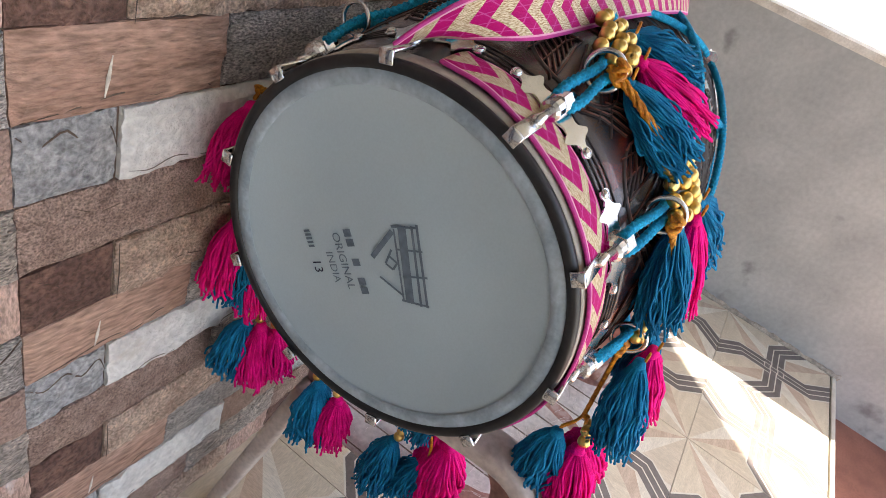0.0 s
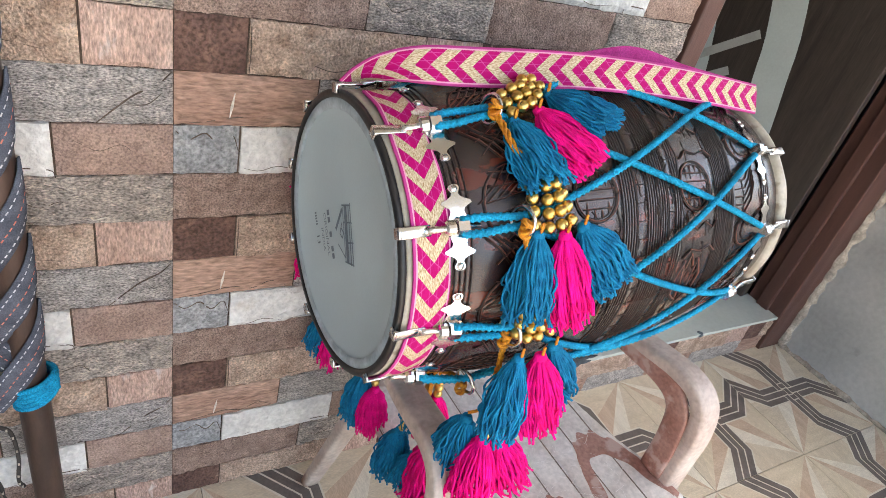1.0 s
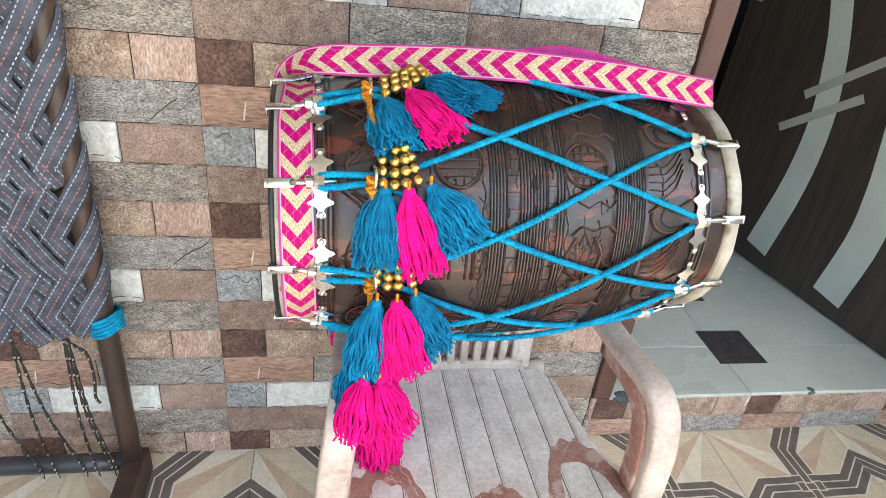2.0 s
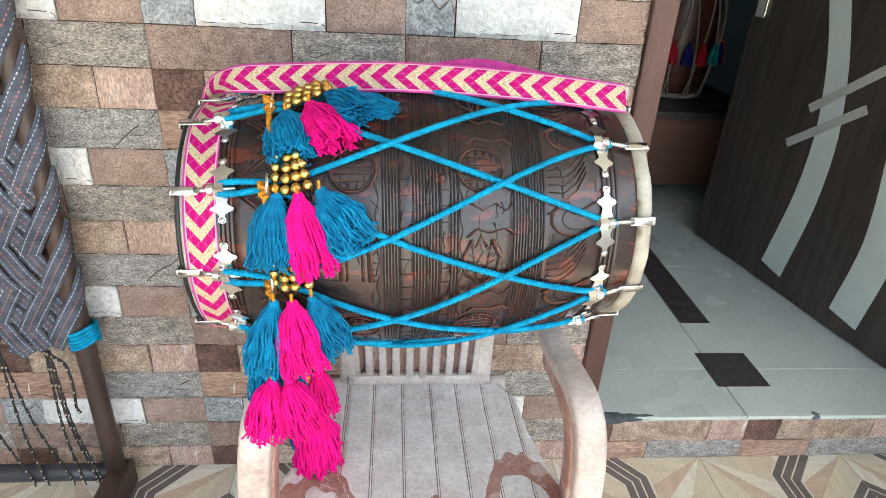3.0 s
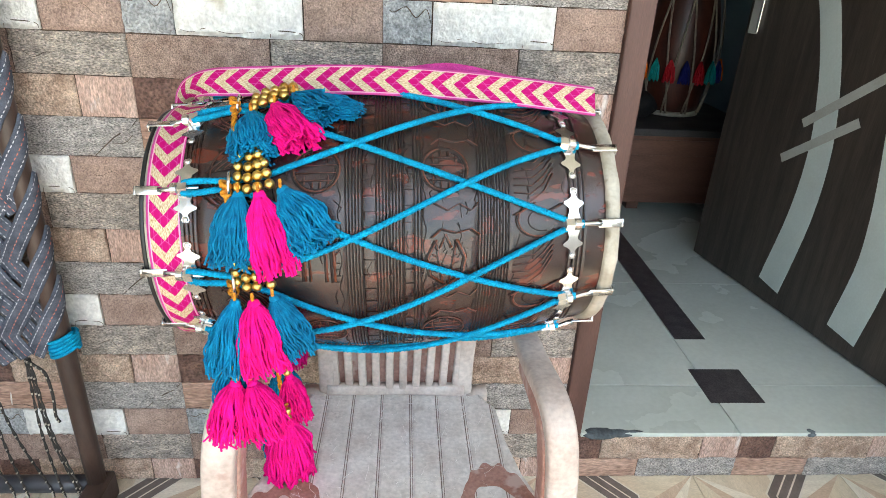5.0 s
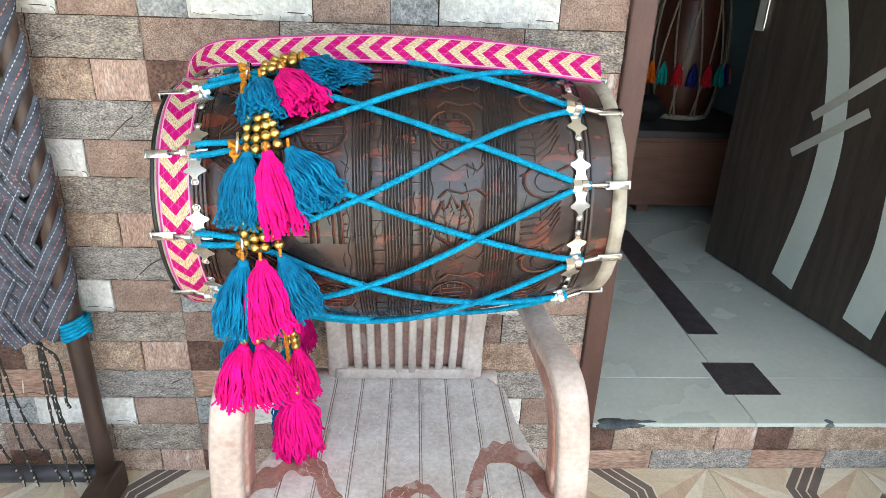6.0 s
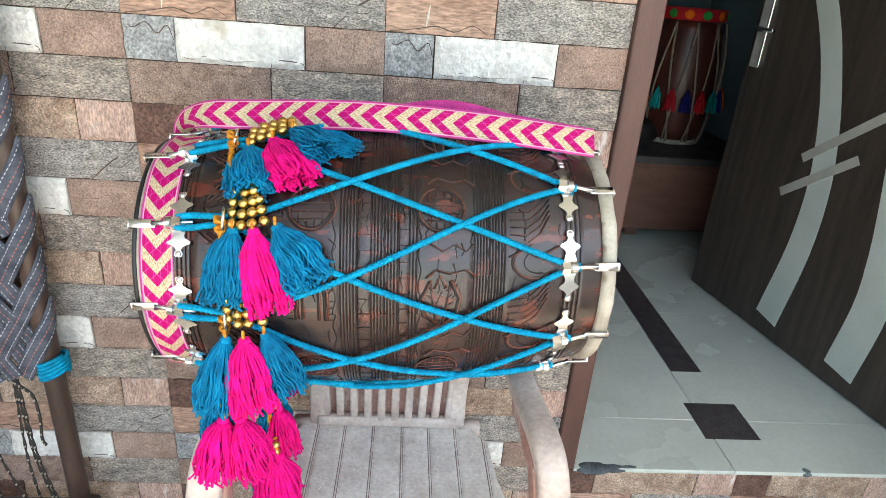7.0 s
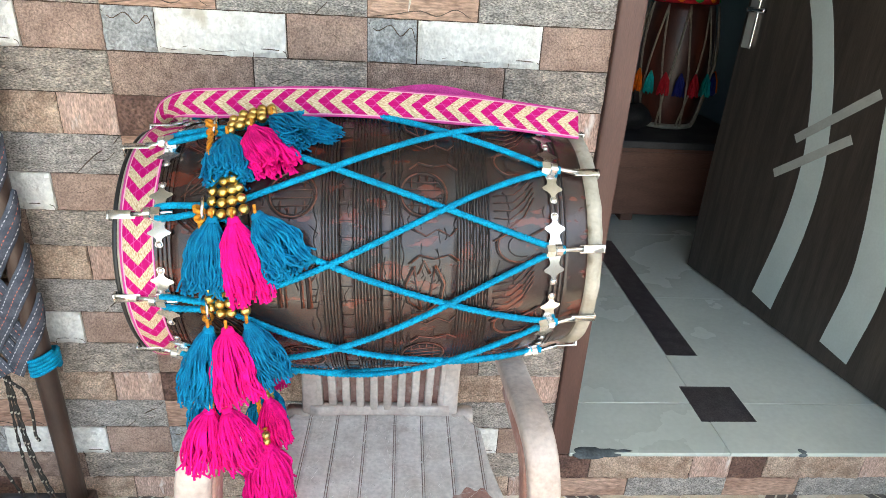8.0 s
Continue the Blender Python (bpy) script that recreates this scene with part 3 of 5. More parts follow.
def plain_tuft(parent, at, length, material, seed):
    rng = random.Random(seed)
    bm = bmesh.new()
    for _ in range(26):
        a, q = rng.uniform(0, 2 * math.pi), rng.random() ** 0.5
        e = Vector((math.cos(a) * 0.026 * q, math.sin(a) * 0.026 * q, -length * rng.uniform(0.85, 1)))
        tube(bm, [Vector(at), Vector(at) + e * 0.4 + Vector((e.x, e.y, 0)) * 0.3, Vector(at) + e], 0.0035, 4)
    part("tassel", bm, material, parent, smooth=True)


far_cols = ["orange", "teal", "red", "navy", "red", "teal", "navy", "orange", "teal", "red"]
for k, cname in enumerate(far_cols):
    a = radians(200 + 20 * k)
    plain_tuft(far_drum, (1.77 + 0.185 * math.cos(a), 1.68 + 0.185 * math.sin(a), 0.785), 0.11, FLAT[cname], k)
far_drum.matrix_basis = Matrix.Translation((1.80, 1.85, 0.557)) @ Matrix.Diagonal((1.05, 1.05, 0.955, 1))
bag = thing("cloth_bundle", (1.56, 1.62, 0.505), "black cloth bundle lying on the bench", "bundle")
bm = bmesh.new()
bmesh.ops.create_icosphere(bm, subdivisions=4, radius=1, matrix=Matrix.Translation((1.56, 1.62, 0.565)) @ Matrix.Diagonal((0.1, 0.1, 0.06, 1)))
for v in bm.verts:
    v.co += Vector((0, 0, 1)) * 0.02 * noise.noise(v.co * 14) + Vector((1, 1, 0)) * 0.02 * noise.noise(v.co * 9 + Vector((3, 1, 2)))
    v.co.z = max(v.co.z, 0.5055)
part("cloth", bm, M_BAGBLACK, bag, smooth=True)
bag.location += Vector((0.02, 0.08, 0.052))

# ---- the carved barrel drum ----
AY, AZ = -0.25, 0.79                 # its axis, along x
DRUM_X0, DRUM_X1 = 0.142, 0.765
GROOVES = [0.184, 0.190, 0.196, 0.202] + [0.397 + 0.0042 * k for k in range(6)] + [0.437 + 0.0043 * k for k in range(9)] + [0.487, 0.4915, 0.496] + [0.573 + 0.0042 * k for k in range(11)] + [0.703, 0.710, 0.717, 0.724]


def radius(x):
    """The shell's outer radius along its axis."""
    f = (x - 0.44) / 0.31
    return 0.203 - 0.040 * f * f if f < 0 else 0.203 - 0.036 * f * f


def on_shell(x, deg, lift=0.0):
    """A point on the shell; degrees up from the side that faces away from the house."""
    r = radius(x) + lift
    return Vector((x, AY - r * math.cos(radians(deg)), AZ + r * math.sin(radians(deg))))


drum = thing("barrel_drum", (0.46, AY, 0.585), "carved dark varnished barrel drum with turquoise rope lacing", "drum")
prof = []
x = DRUM_X0
cuts = sorted(GROOVES)
marks = {DRUM_X0, DRUM_X1}
for g in cuts:
    marks |= {g - 0.0013, g, g + 0.0013}
k = DRUM_X0
while k < DRUM_X1:
    if all(abs(k - g) > 0.004 for g in cuts):
        marks.add(k)
    k += 0.012
for x in sorted(marks):
    prof.append((x, radius(x) - (0.0016 if any(abs(x - g) < 1e-6 for g in cuts) else 0.0)))
bm = bmesh.new()
lathe(bm, prof, AY, AZ, 120, caps=(True, True))
shell = part("shell", bm, M_SHELL, drum, smooth=True)

bm = bmesh.new()


ridges = bmesh.new()


def cut(points, w=0.0011, lift=0.0002):
    """A fine carved line along (x, degrees) points, dark for groove shade; broad ones keep a raised red-brown lip."""
    tube(bm, [on_shell(x, a, lift) for x, a in points], w * 1.15, 4, flat=0.4)
    # the lip's lighter red-brown paints in the highlight along the cut
    if w > 0.0012:
        tube(ridges, [on_shell(x + w * 1.5, a + 0.25, lift) for x, a in points], w * 0.9, 4, flat=0.6)


# dark rings put the shade of the turned grooves into colour
for g in GROOVES:
    cut([(g, 4 * i) for i in range(91)], 0.0008, 0.0)


def arc(cx, ca, rx, ra, f0, f1, n=14):
    return [(cx + rx * math.cos(radians(f0 + (f1 - f0) * i / n)), ca + ra * math.sin(radians(f0 + (f1 - f0) * i / n))) for i in range(n + 1)]


rng = random.Random(5)
for turn in range(10):
    base = 36 * turn
    # ladder ticks between the turned bands
    for k in range(6):
        a = base + 6 * k
        cut([(0.4195, a), (0.4365, a)], 0.0009)
        cut([(0.473, a + 2), (0.4865, a + 2)], 0.0009)
    for lx in (0.419, 0.4735):
        cut([(lx, base + 4 * i) for i in range(10)], 0.0008)
    # latticed roundels and flowers take turns
    for cx, ca in ((0.358, base + 4 if turn % 2 else base + 6), (0.527, base + 4)):
        if turn % 2:
            cut(arc(cx, ca, 0.030, 8.6, 0, 360, 28), 0.0018)
            cut(arc(cx, ca, 0.0265, 7.6, 0, 360, 28), 0.0009)
            for o in (-0.6, -0.2, 0.2, 0.6):
                h = math.sqrt(1 - o * o)
                cut([(cx + 0.026 * o, ca - 7.5 * h), (cx + 0.026 * o, ca + 7.5 * h)], 0.00125)
                cut([(cx - 0.026 * h, ca + 7.5 * o), (cx + 0.026 * h, ca + 7.5 * o)], 0.00125)
        else:
            if cx < 0.45:
                # an arch with spokes
                for w, h, t in ((0.020, 9.0, 0.0026), (0.011, 6.0, 0.0016)):
                    cut([(cx - w, ca - 9)] + arc(cx, ca, w, h, 180, 0, 14) + [(cx + w, ca - 9)], t)
                for q in range(9):
                    f = math.radians(20 * q + 10)
                    cut([(cx + 0.023 * math.cos(f), ca + 10 * math.sin(f)), (cx + 0.031 * math.cos(f + 0.1), ca + 13.5 * math.sin(f + 0.1))], 0.0014)
                for q in range(4):
                    cut([(cx - 0.031, ca - 9 + 2.6 * q), (cx - 0.023, ca - 9 + 2.6 * q)], 0.0011)
                    cut([(cx + 0.023, ca - 9 + 2.6 * q), (cx + 0.031, ca - 9 + 2.6 * q)], 0.0011)
            else:
                # two leaves that lean together
                for sg in (1, -1):
                    cut([(cx + sg * 0.004, ca - 9), (cx + sg * 0.022, ca - 5), (cx + sg * 0.026, ca + 2), (cx + sg * 0.014, ca + 9)], 0.0022)
                    cut([(cx + sg * 0.004, ca - 9), (cx + sg * 0.008, ca - 2), (cx + sg * 0.014, ca + 9)], 0.0016)
                    for q in range(4):
                        cut([(cx + sg * 0.009, ca - 4 + 3 * q), (cx + sg * (0.021 - 0.002 * q), ca - 2.5 + 3 * q)], 0.0010)
                cut([(cx - 0.008, ca + 6), (cx, ca + 11), (cx + 0.008, ca + 6)], 0.0014)
    # small brackets over each roundel
    cut([(0.508, base + 14), (0.52, base + 17), (0.54, base + 15.5), (0.56, base + 17), (0.572, base + 14.5)], 0.0022)
    cut([(0.51, base - 9), (0.53, base - 12), (0.545, base - 9.5), (0.562, base - 12), (0.571, base - 9)], 0.0014)
    # leaf strokes near both ends
    for q in range(7):
        s = q - 3
        cut([(0.218 + 0.012 * abs(s) * 0.3, base + 5 * s), (0.245, base + 4.2 * s + 2), (0.272, base + 3 * s + 5), (0.292, base + 1.5 * s + 7)], 0.0013)
    cut(arc(0.255, base + 4, 0.038, 13, 20, 330, 20), 0.0016)
    for q in range(6):
        cut([(0.622, base + 3 * q - 8), (0.642 + 0.002 * q, base + 3.5 * q - 9), (0.664, base + 3.2 * q - 4), (0.678, base + 2.4 * q + 4)], 0.0013)
    cut(arc(0.655, base + 20, 0.030, 7, 100, 300, 14), 0.0020)
    cut(arc(0.662, base + 20, 0.020, 4.5, 90, 290, 14), 0.0012)
    cut([(0.62, base - 14), (0.64, base - 11), (0.66, base - 14), (0.69, base - 9)], 0.0026)
    # wavering lines beside the turned bands
    for lx, amp in ((0.389, 0.0022), (0.455, 0.0018), (0.500, 0.0022), (0.594, 0.0026), (0.604, 0.0020), (0.612, 0.0016)):
        cut([(lx + amp * math.sin(0.55 * (base + 2 * i) + 60 * lx), base + 2 * i) for i in range(19)], 0.0011)
    # veined palm leaves towards the head
    for sg in (1, -1):
        for q in range(6):
            cut([(0.300 - 0.010 * q, base + 18 + sg * 1.0), (0.292 - 0.012 * q, base + 18 + sg * (5 + 0.6 * q)), (0.272 - 0.012 * q, base + 18 + sg * (9 + 0.8 * q))], 0.0015)
    # flecks of tool marks
    for _ in range(42):
        cx, ca = rng.choice((rng.uniform(0.30, 0.39), rng.uniform(0.50, 0.57), rng.uniform(0.62, 0.70), rng.uniform(0.42, 0.49))), base + rng.uniform(0, 36)
        cut([(cx, ca), (cx + rng.uniform(-0.004, 0.004), ca + rng.uniform(1, 4)), (cx + rng.uniform(-0.007, 0.007), ca + rng.uniform(4, 8))], rng.uniform(0.0006, 0.0012))
tagged(part("carving", bm, M_CARVE, drum, "carved roundels, leaves and ladder lines, dark with painted groove shade", True), kind="stuff")
tagged(part("carving_ridge", ridges, M_RIDGE, drum, "raised red-brown lips of the carving, lightened as highlights", True), kind="stuff")

# left end: head, collar, black ring and hoop
bm = bmesh.new()
lathe(bm, [(0.1305, 0.0001), (0.1300, 0.08), (0.1298, 0.148), (0.1290, 0.1495), (0.1278, 0.151), (0.1278, 0.157)], AY, AZ, 96)
head = part("drumhead", bm, M_HEAD, drum, "pale blue-grey matte plastic drumhead with printed marks", True)
bm = bmesh.new()
lathe(bm, [(0.1284, 0.148), (0.1266, 0.1505), (0.1264, 0.1590), (0.1285, 0.162)], AY, AZ, 96)
part("collar", bm, M_HEADRIM, head, "scuffed translucent collar", True)
bm = bmesh.new()
lathe(bm, [(0.1285, 0.1600), (0.1258, 0.1612), (0.1248, 0.1635), (0.1248, 0.1675), (0.1265, 0.1698), (0.1310, 0.1700), (0.132, 0.166)], AY, AZ, 96)
part("rubber_ring", bm, M_BLACK, drum, "black rim ring", True)
bm = bmesh.new()
lathe(bm, [(0.1312, 0.160), (0.1316, 0.1695), (0.1335, 0.1708), (0.146, 0.1712), (0.1475, 0.168), (0.150, 0.163)], AY, AZ, 96)
part("hoop", bm, M_HOOP, drum, "cream hoop behind the black ring", True)
# right end: cream skin hoop
bm = bmesh.new()
prof = [(0.756, 0.158), (0.7585, 0.168), (0.762, 0.1715), (0.771, 0.172), (0.777, 0.170), (0.779, 0.165), (0.779, 0.158), (0.776, 0.150), (0.775, 0.0001)]
rings = lathe(bm, prof, AY, AZ, 96)
for ring in rings[2:6]:
    for v in ring:
        v.co.x += 0.0016 * noise.noise(v.co * 40)
part("skin_hoop", bm, M_HOOP, drum, "uneven cream skin hoop", True)


# printing on the head
def print_mark(bm, name, material, label=""):
    part(name, bm, material, head, label)


def flat_strip(bm, a, b, w):
    a, b = Vector((*a, 0)), Vector((*b, 0))
    d = (b - a).normalized()
    n = Vector((-d.y, d.x, 0)) * w
    bm.faces.new([bm.verts.new(PRINT_POSE @ p) for p in (a - n, b - n, b + n, a + n)])


# x of the print runs along its lines, y towards its top; the face looks along -x
PRINT_POSE = Matrix(((0, 0, -1, 0.1290), (-0.619, -0.786, 0, -0.2165), (-0.786, 0.619, 0, 0.7655), (0, 0, 0, 1)))


def letters(words, size, x, y, material, label):
    cu = bpy.data.curves.new("words", "FONT")
    cu.body, cu.size = words, size
    tmp = new("words", cu)
    dg = bpy.context.evaluated_depsgraph_get()
    me = bpy.data.meshes.new_from_object(tmp.evaluated_get(dg))
    bpy.data.objects.remove(tmp)
    bm = bmesh.new()
    bm.from_mesh(me)
    bm.transform(PRINT_POSE @ Matrix.Translation((x, y, 0)))
    bpy.data.meshes.remove(me)
    part("print", bm, material, head, label)


letters("ORIGINAL", 0.0118, -0.030, -0.003, M_INK, "grey printed word")
letters("INDIA", 0.0112, -0.0126, -0.0165, M_INK, "grey printed word")
letters("13", 0.0140, -0.006, -0.036, M_DARKINK, "dark blue stamped number")
bm = bmesh.new()
for k in range(7):
    if k in (2, 4):
        continue
    flat_strip(bm, (-0.032 + 0.0090 * k, 0.0145), (-0.0252 + 0.0090 * k, 0.0145), 0.0040)
part("print_bar", bm, M_INK, head, "grey printed bars")
bm = bmesh.new()
for k in range(5):
    flat_strip(bm, (-0.034 + 0.0036 * k, -0.031), (-0.0318 + 0.0036 * k, -0.031), 0.0035)
part("print_bar", bm, M_INK, head, "smudged grey stamp bars")
bm = bmesh.new()
for a, b, w in (((-0.03, 0.072), (0.036, 0.060), 0.004), ((-0.031, 0.082), (0.04, 0.070), 0.0012), ((-0.032, 0.087), (0.041, 0.076), 0.0012), ((-0.03, 0.064), (0.034, 0.054), 0.0009), ((-0.032, 0.062), (-0.029, 0.088), 0.001), ((-0.012, 0.062), (-0.009, 0.086), 0.0009), ((0.012, 0.06), (0.014, 0.084), 0.0009), ((0.034, 0.052), (0.04, 0.078), 0.001),
                ((-0.028, 0.062), (-0.006, 0.034), 0.0024), ((0.03, 0.055), (0.012, 0.036), 0.001), ((-0.012, 0.056), (0.0, 0.046), 0.001), ((0.0, 0.046), (0.006, 0.052), 0.001), ((0.006, 0.052), (0.0, 0.058), 0.001), ((0.0, 0.058), (-0.006, 0.052), 0.001)):
    flat_strip(bm, a, b, w)
part("print_drawing", bm, M_INK, head, "grey printed outline of a small drum")


# hooks, nuts and plates
def radial(x, deg, out):
    """A frame at the shell: x along the axis, y along the turn, z outwards, at a distance out from the axis."""
    a = radians(deg)
    z = Vector((0, -math.cos(a), math.sin(a)))
    xx = Vector((1, 0, 0))
    y = z.cross(xx)
    m = Matrix((xx, y, z)).transposed().to_4x4()
    m.translation = Vector((x, AY, AZ)) + z * out
    return m


def add_hook(deg, right):
    s = -1 if right else 1
    x_tip = 0.7775 if right else 0.1228
    out = 0.1762
    m = radial(x_tip, deg, out)
    if right:
        m = m @ Matrix.Rotation(math.pi, 4, "Z")
    bm = bmesh.new()
    # flat claw over the rim that tapers into the rod
    box(bm, 0.0, 0.034, -0.006, 0.006, -0.002, 0.001, m)
    box(bm, -0.002, 0.0015, -0.006, 0.006, -0.010, 0.001, m)
    bevelled(bm, 0.0007, 1)
    rodm = [m @ Vector(p) for p in ((0.030, 0, 0), (0.042, 0, 0.002), (0.055, 0, 0.006), (0.085, 0, 0.011))]
    tube(bm, rodm, [0.0048, 0.0036, 0.0031, 0.0031], 10)
    hook = part("hook", bm, M_CHROME, drum, "steel tension hook", True)
    bm = bmesh.new()
    a, b = rodm[2], rodm[3]
    d = (b - a).normalized()
    c = a + d * (0.006 if right else -0.008)
    tube(bm, [c, c + d * 0.002, c + d * 0.010, c + d * 0.012], [0.006, 0.0085, 0.0085, 0.006], 14)
    tube(bm, [c + d * 0.0125, c + d * 0.0245], 0.0095, 6)
    part("nut", bm, M_CHROME, hook, "steel nut")
    return c + d * 0.012


LEFT = [34.5 + 36 * k for k in range(-5, 5)]
RIGHT = [18.0 + 36 * k - (5 if k == 2 else 0) for k in range(-5, 5)]
for a in LEFT:
    add_hook(a, False)
for a in RIGHT:
    add_hook(a, True)

PLATE = [(-1.0, 0.05), (-0.98, 0.26), (-0.92, 0.36), (-0.85, 0.30), (-0.79, 0.20), (-0.72, 0.30), (-0.66, 0.55), (-0.61, 0.92), (-0.55, 1.0), (-0.50, 0.78), (-0.44, 0.50), (-0.36, 0.44), (-0.24, 0.56), (-0.12, 0.70), (0.0, 0.74)]
half = PLATE + [(-a, b) for a, b in PLATE[-2::-1]]


def add_plate(x, deg, size_a, size_x):
    """A fretted steel plate, bent round the shell, behind each hook."""
    bm = bmesh.new()
    rows = [[bm.verts.new(on_shell(x + side * size_x * v, deg + size_a * u, 0.0014)) for u, v in half] for side in (-1, 0, 1)]
    for a, c in zip(rows, rows[1:]):
        for i in range(len(half) - 1):
            bm.faces.new((a[i], a[i + 1], c[i + 1], c[i]))
    bmesh.ops.remove_doubles(bm, verts=bm.verts[:], dist=1e-5)
    bmesh.ops.recalc_face_normals(bm, faces=bm.faces[:])
    ext = bmesh.ops.extrude_face_region(bm, geom=bm.faces[:])
    for v in ext["geom"]:
        if isinstance(v, bmesh.types.BMVert):
            d = Vector((0, v.co.y - AY, v.co.z - AZ)).normalized()
            v.co += d * 0.0014
    p = part("plate", bm, M_CHROME, drum, "fretted bright steel plate")
    for u in (-0.90, 0.90):
        bm = bmesh.new()
        bmesh.ops.create_icosphere(bm, subdivisions=2, radius=0.0042, matrix=radial(x, deg + size_a * u, radius(x) + 0.0028) @ Matrix.Diagonal((1, 1, 0.6, 1)))
        part("rivet", bm, M_CHROME, p, smooth=True)


for a in LEFT:
    add_plate(0.188, a, 14.0, 0.0165)
for a in RIGHT:
    add_plate(0.708, a, 16.0, 0.0150)

# rope lacing: each left hook sends one strand up and one down to the right hooks
for a in LEFT:
    for sgn, span in ((1, 55.5), (-1, -52.5)):
        bm = bmesh.new()
        if a == 34.5 and sgn > 0:
            span = 50.0
        pts = [on_shell(0.186, a + sgn * 2.0, 0.010), on_shell(0.205, a + sgn * 2.4, 0.011), on_shell(0.252, a + sgn * 1.6, 0.012)]
        lift = 0.0095 if sgn > 0 else 0.0052
        for i in range(1, 13):
            f = i / 12
            pts.append(on_shell(0.252 + (0.712 - 0.252) * f, a + span * f - 4.5 * math.sin(math.pi * f) * (1 - f), 0.0052 + (lift - 0.0052) * math.sin(math.pi * f)))
        pts.append(on_shell(0.722, a + span + sgn * 0.5, 0.009))
        tube(bm, curve(pts, 520), 0.0040, 10, 0.16, 0.0070)
        part("rope", bm, M_ROPE, drum, "turquoise braided lacing rope", True)
    bm = bmesh.new()
    c = radial(0.250, a, radius(0.25) + 0.012)
    tube(bm, [c @ Vector((0.003 * math.sin(f), 0.0155 * math.cos(f), 0.0155 * math.sin(f) + 0.003)) for f in (2 * math.pi * i / 28 for i in range(28))], 0.0022, 8, closed=True)
    part("ring", bm, M_CHROME, drum, "steel lacing ring", True)

# ---- shoulder strap ----


def ribbon(pts, halves, n, parent, label, thick=0.0022, flip=False, way=1):
    """A woven ribbon along points, with its half-width at each; brocade outside, plain pink inside."""
    P, H = curve(pts, n), curve(halves, n)
    bm = bmesh.new()
    uvl = bm.loops.layers.uv.new("UVMap")
    run, rows = 0.0, []
    for i in range(n):
        d = (P[min(i + 1, n - 1)] - P[max(i - 1, 0)]).normalized()
        nn = d.cross(H[i]).normalized() * (-1 if flip else 1)
        if i:
            run += (P[i] - P[i - 1]).length
        row = []
        for side in (1, -1):
            for k in range(7):
                v = k / 6
                bow = 0.0012 * (1 - (2 * v - 1) ** 2) + 0.0006 * noise.noise(P[i] * 30 + Vector((0, 0, v * 3)))
                row.append((bm.verts.new(P[i] + H[i] * (2 * v - 1) + nn * (side * thick / 2 + bow)), run, v))
        rows.append(row)
    for a, c in zip(rows, rows[1:]):
        for s, mi in ((0, 0), (7, 1)):
            for k in range(6):
                q = [a[s + k], a[s + k + 1], c[s + k + 1], c[s + k]]
                f = bm.faces.new([e[0] for e in q])
                f.material_index = mi
                for loop, e in zip(f.loops, q):
                    loop[uvl].uv = (way * e[1], e[2])
        for k, o in ((0, 7), (6, 13)):
            bm.faces.new((a[k][0], c[k][0], c[o][0], a[o][0])).material_index = 1
    for r in (rows[0], rows[-1]):
        for k in range(6):
            bm.faces.new((r[k][0], r[k + 1][0], r[k + 8][0], r[k + 7][0])).material_index = 1
    bmesh.ops.recalc_face_normals(bm, faces=bm.faces[:])
    return part("webbing", bm, [M_CHEVRON, M_PINKBACK], parent, label, True)


strap = thing("shoulder_strap", (0.45, -0.26, 0.99), "pink and gold chevron brocade shoulder strap over the drum", "strap")
lean = (0, 0.0105, 0.0188)


def laid(points):
    """The strap sags a little towards its loose end."""
    return [(x + 0.006 - 0.018 * (x - 0.146) / 0.63, y - 0.009, z - 0.001 - 0.009 * (x - 0.146) / 0.63 + 0.009 * math.sin(math.pi * min(1.0, max(0.0, (x - 0.25) / 0.52)))) for x, y, z in points]



ribbon(laid([(0.774, -0.276, 0.993), (0.60, -0.280, 1.003), (0.42, -0.270, 1.009), (0.25, -0.252, 1.008), (0.195, -0.243, 1.004), (0.163, -0.227, 0.994), (0.146, -0.210, 0.980), (0.139, -0.194, 0.966)]),
       [lean, lean, lean, lean, (-0.004, 0.011, 0.017), (-0.010, 0.009, 0.012), (-0.015, 0.006, 0.005), (-0.019, 0.002, -0.002)], 120, strap, "top run of the strap, turned down over the rim", flip=True, way=-1)
ribbon(laid([(0.30, -0.206, 0.986), (0.42, -0.205, 0.986), (0.55, -0.207, 1.003), (0.66, -0.226, 0.992), (0.765, -0.256, 0.990)]), [(0, -0.003, 0.0213), (0, -0.003, 0.0213), (0, 0.004, 0.021), (0, 0.008, 0.020), lean], 70, strap, "under layer of the strap behind its top run", flip=True)
angles = [-96, -76, -56, -38, -20, -2, 16, 34, 50, 66, 82, 96]
ribbon([on_shell(0.159 + (0.004 if a > 80 else 0), a, 0.0035) for a in angles], [Vector((0.0225, 0, 0)) for _ in angles], 110, strap, "run of the strap round the drum's rim", flip=True)
# ---- tassel garland ----
garland = thing("tassel_garland", (0.28, AY, 0.58), "garland of blue and magenta wool tassels with golden beads", "garland")


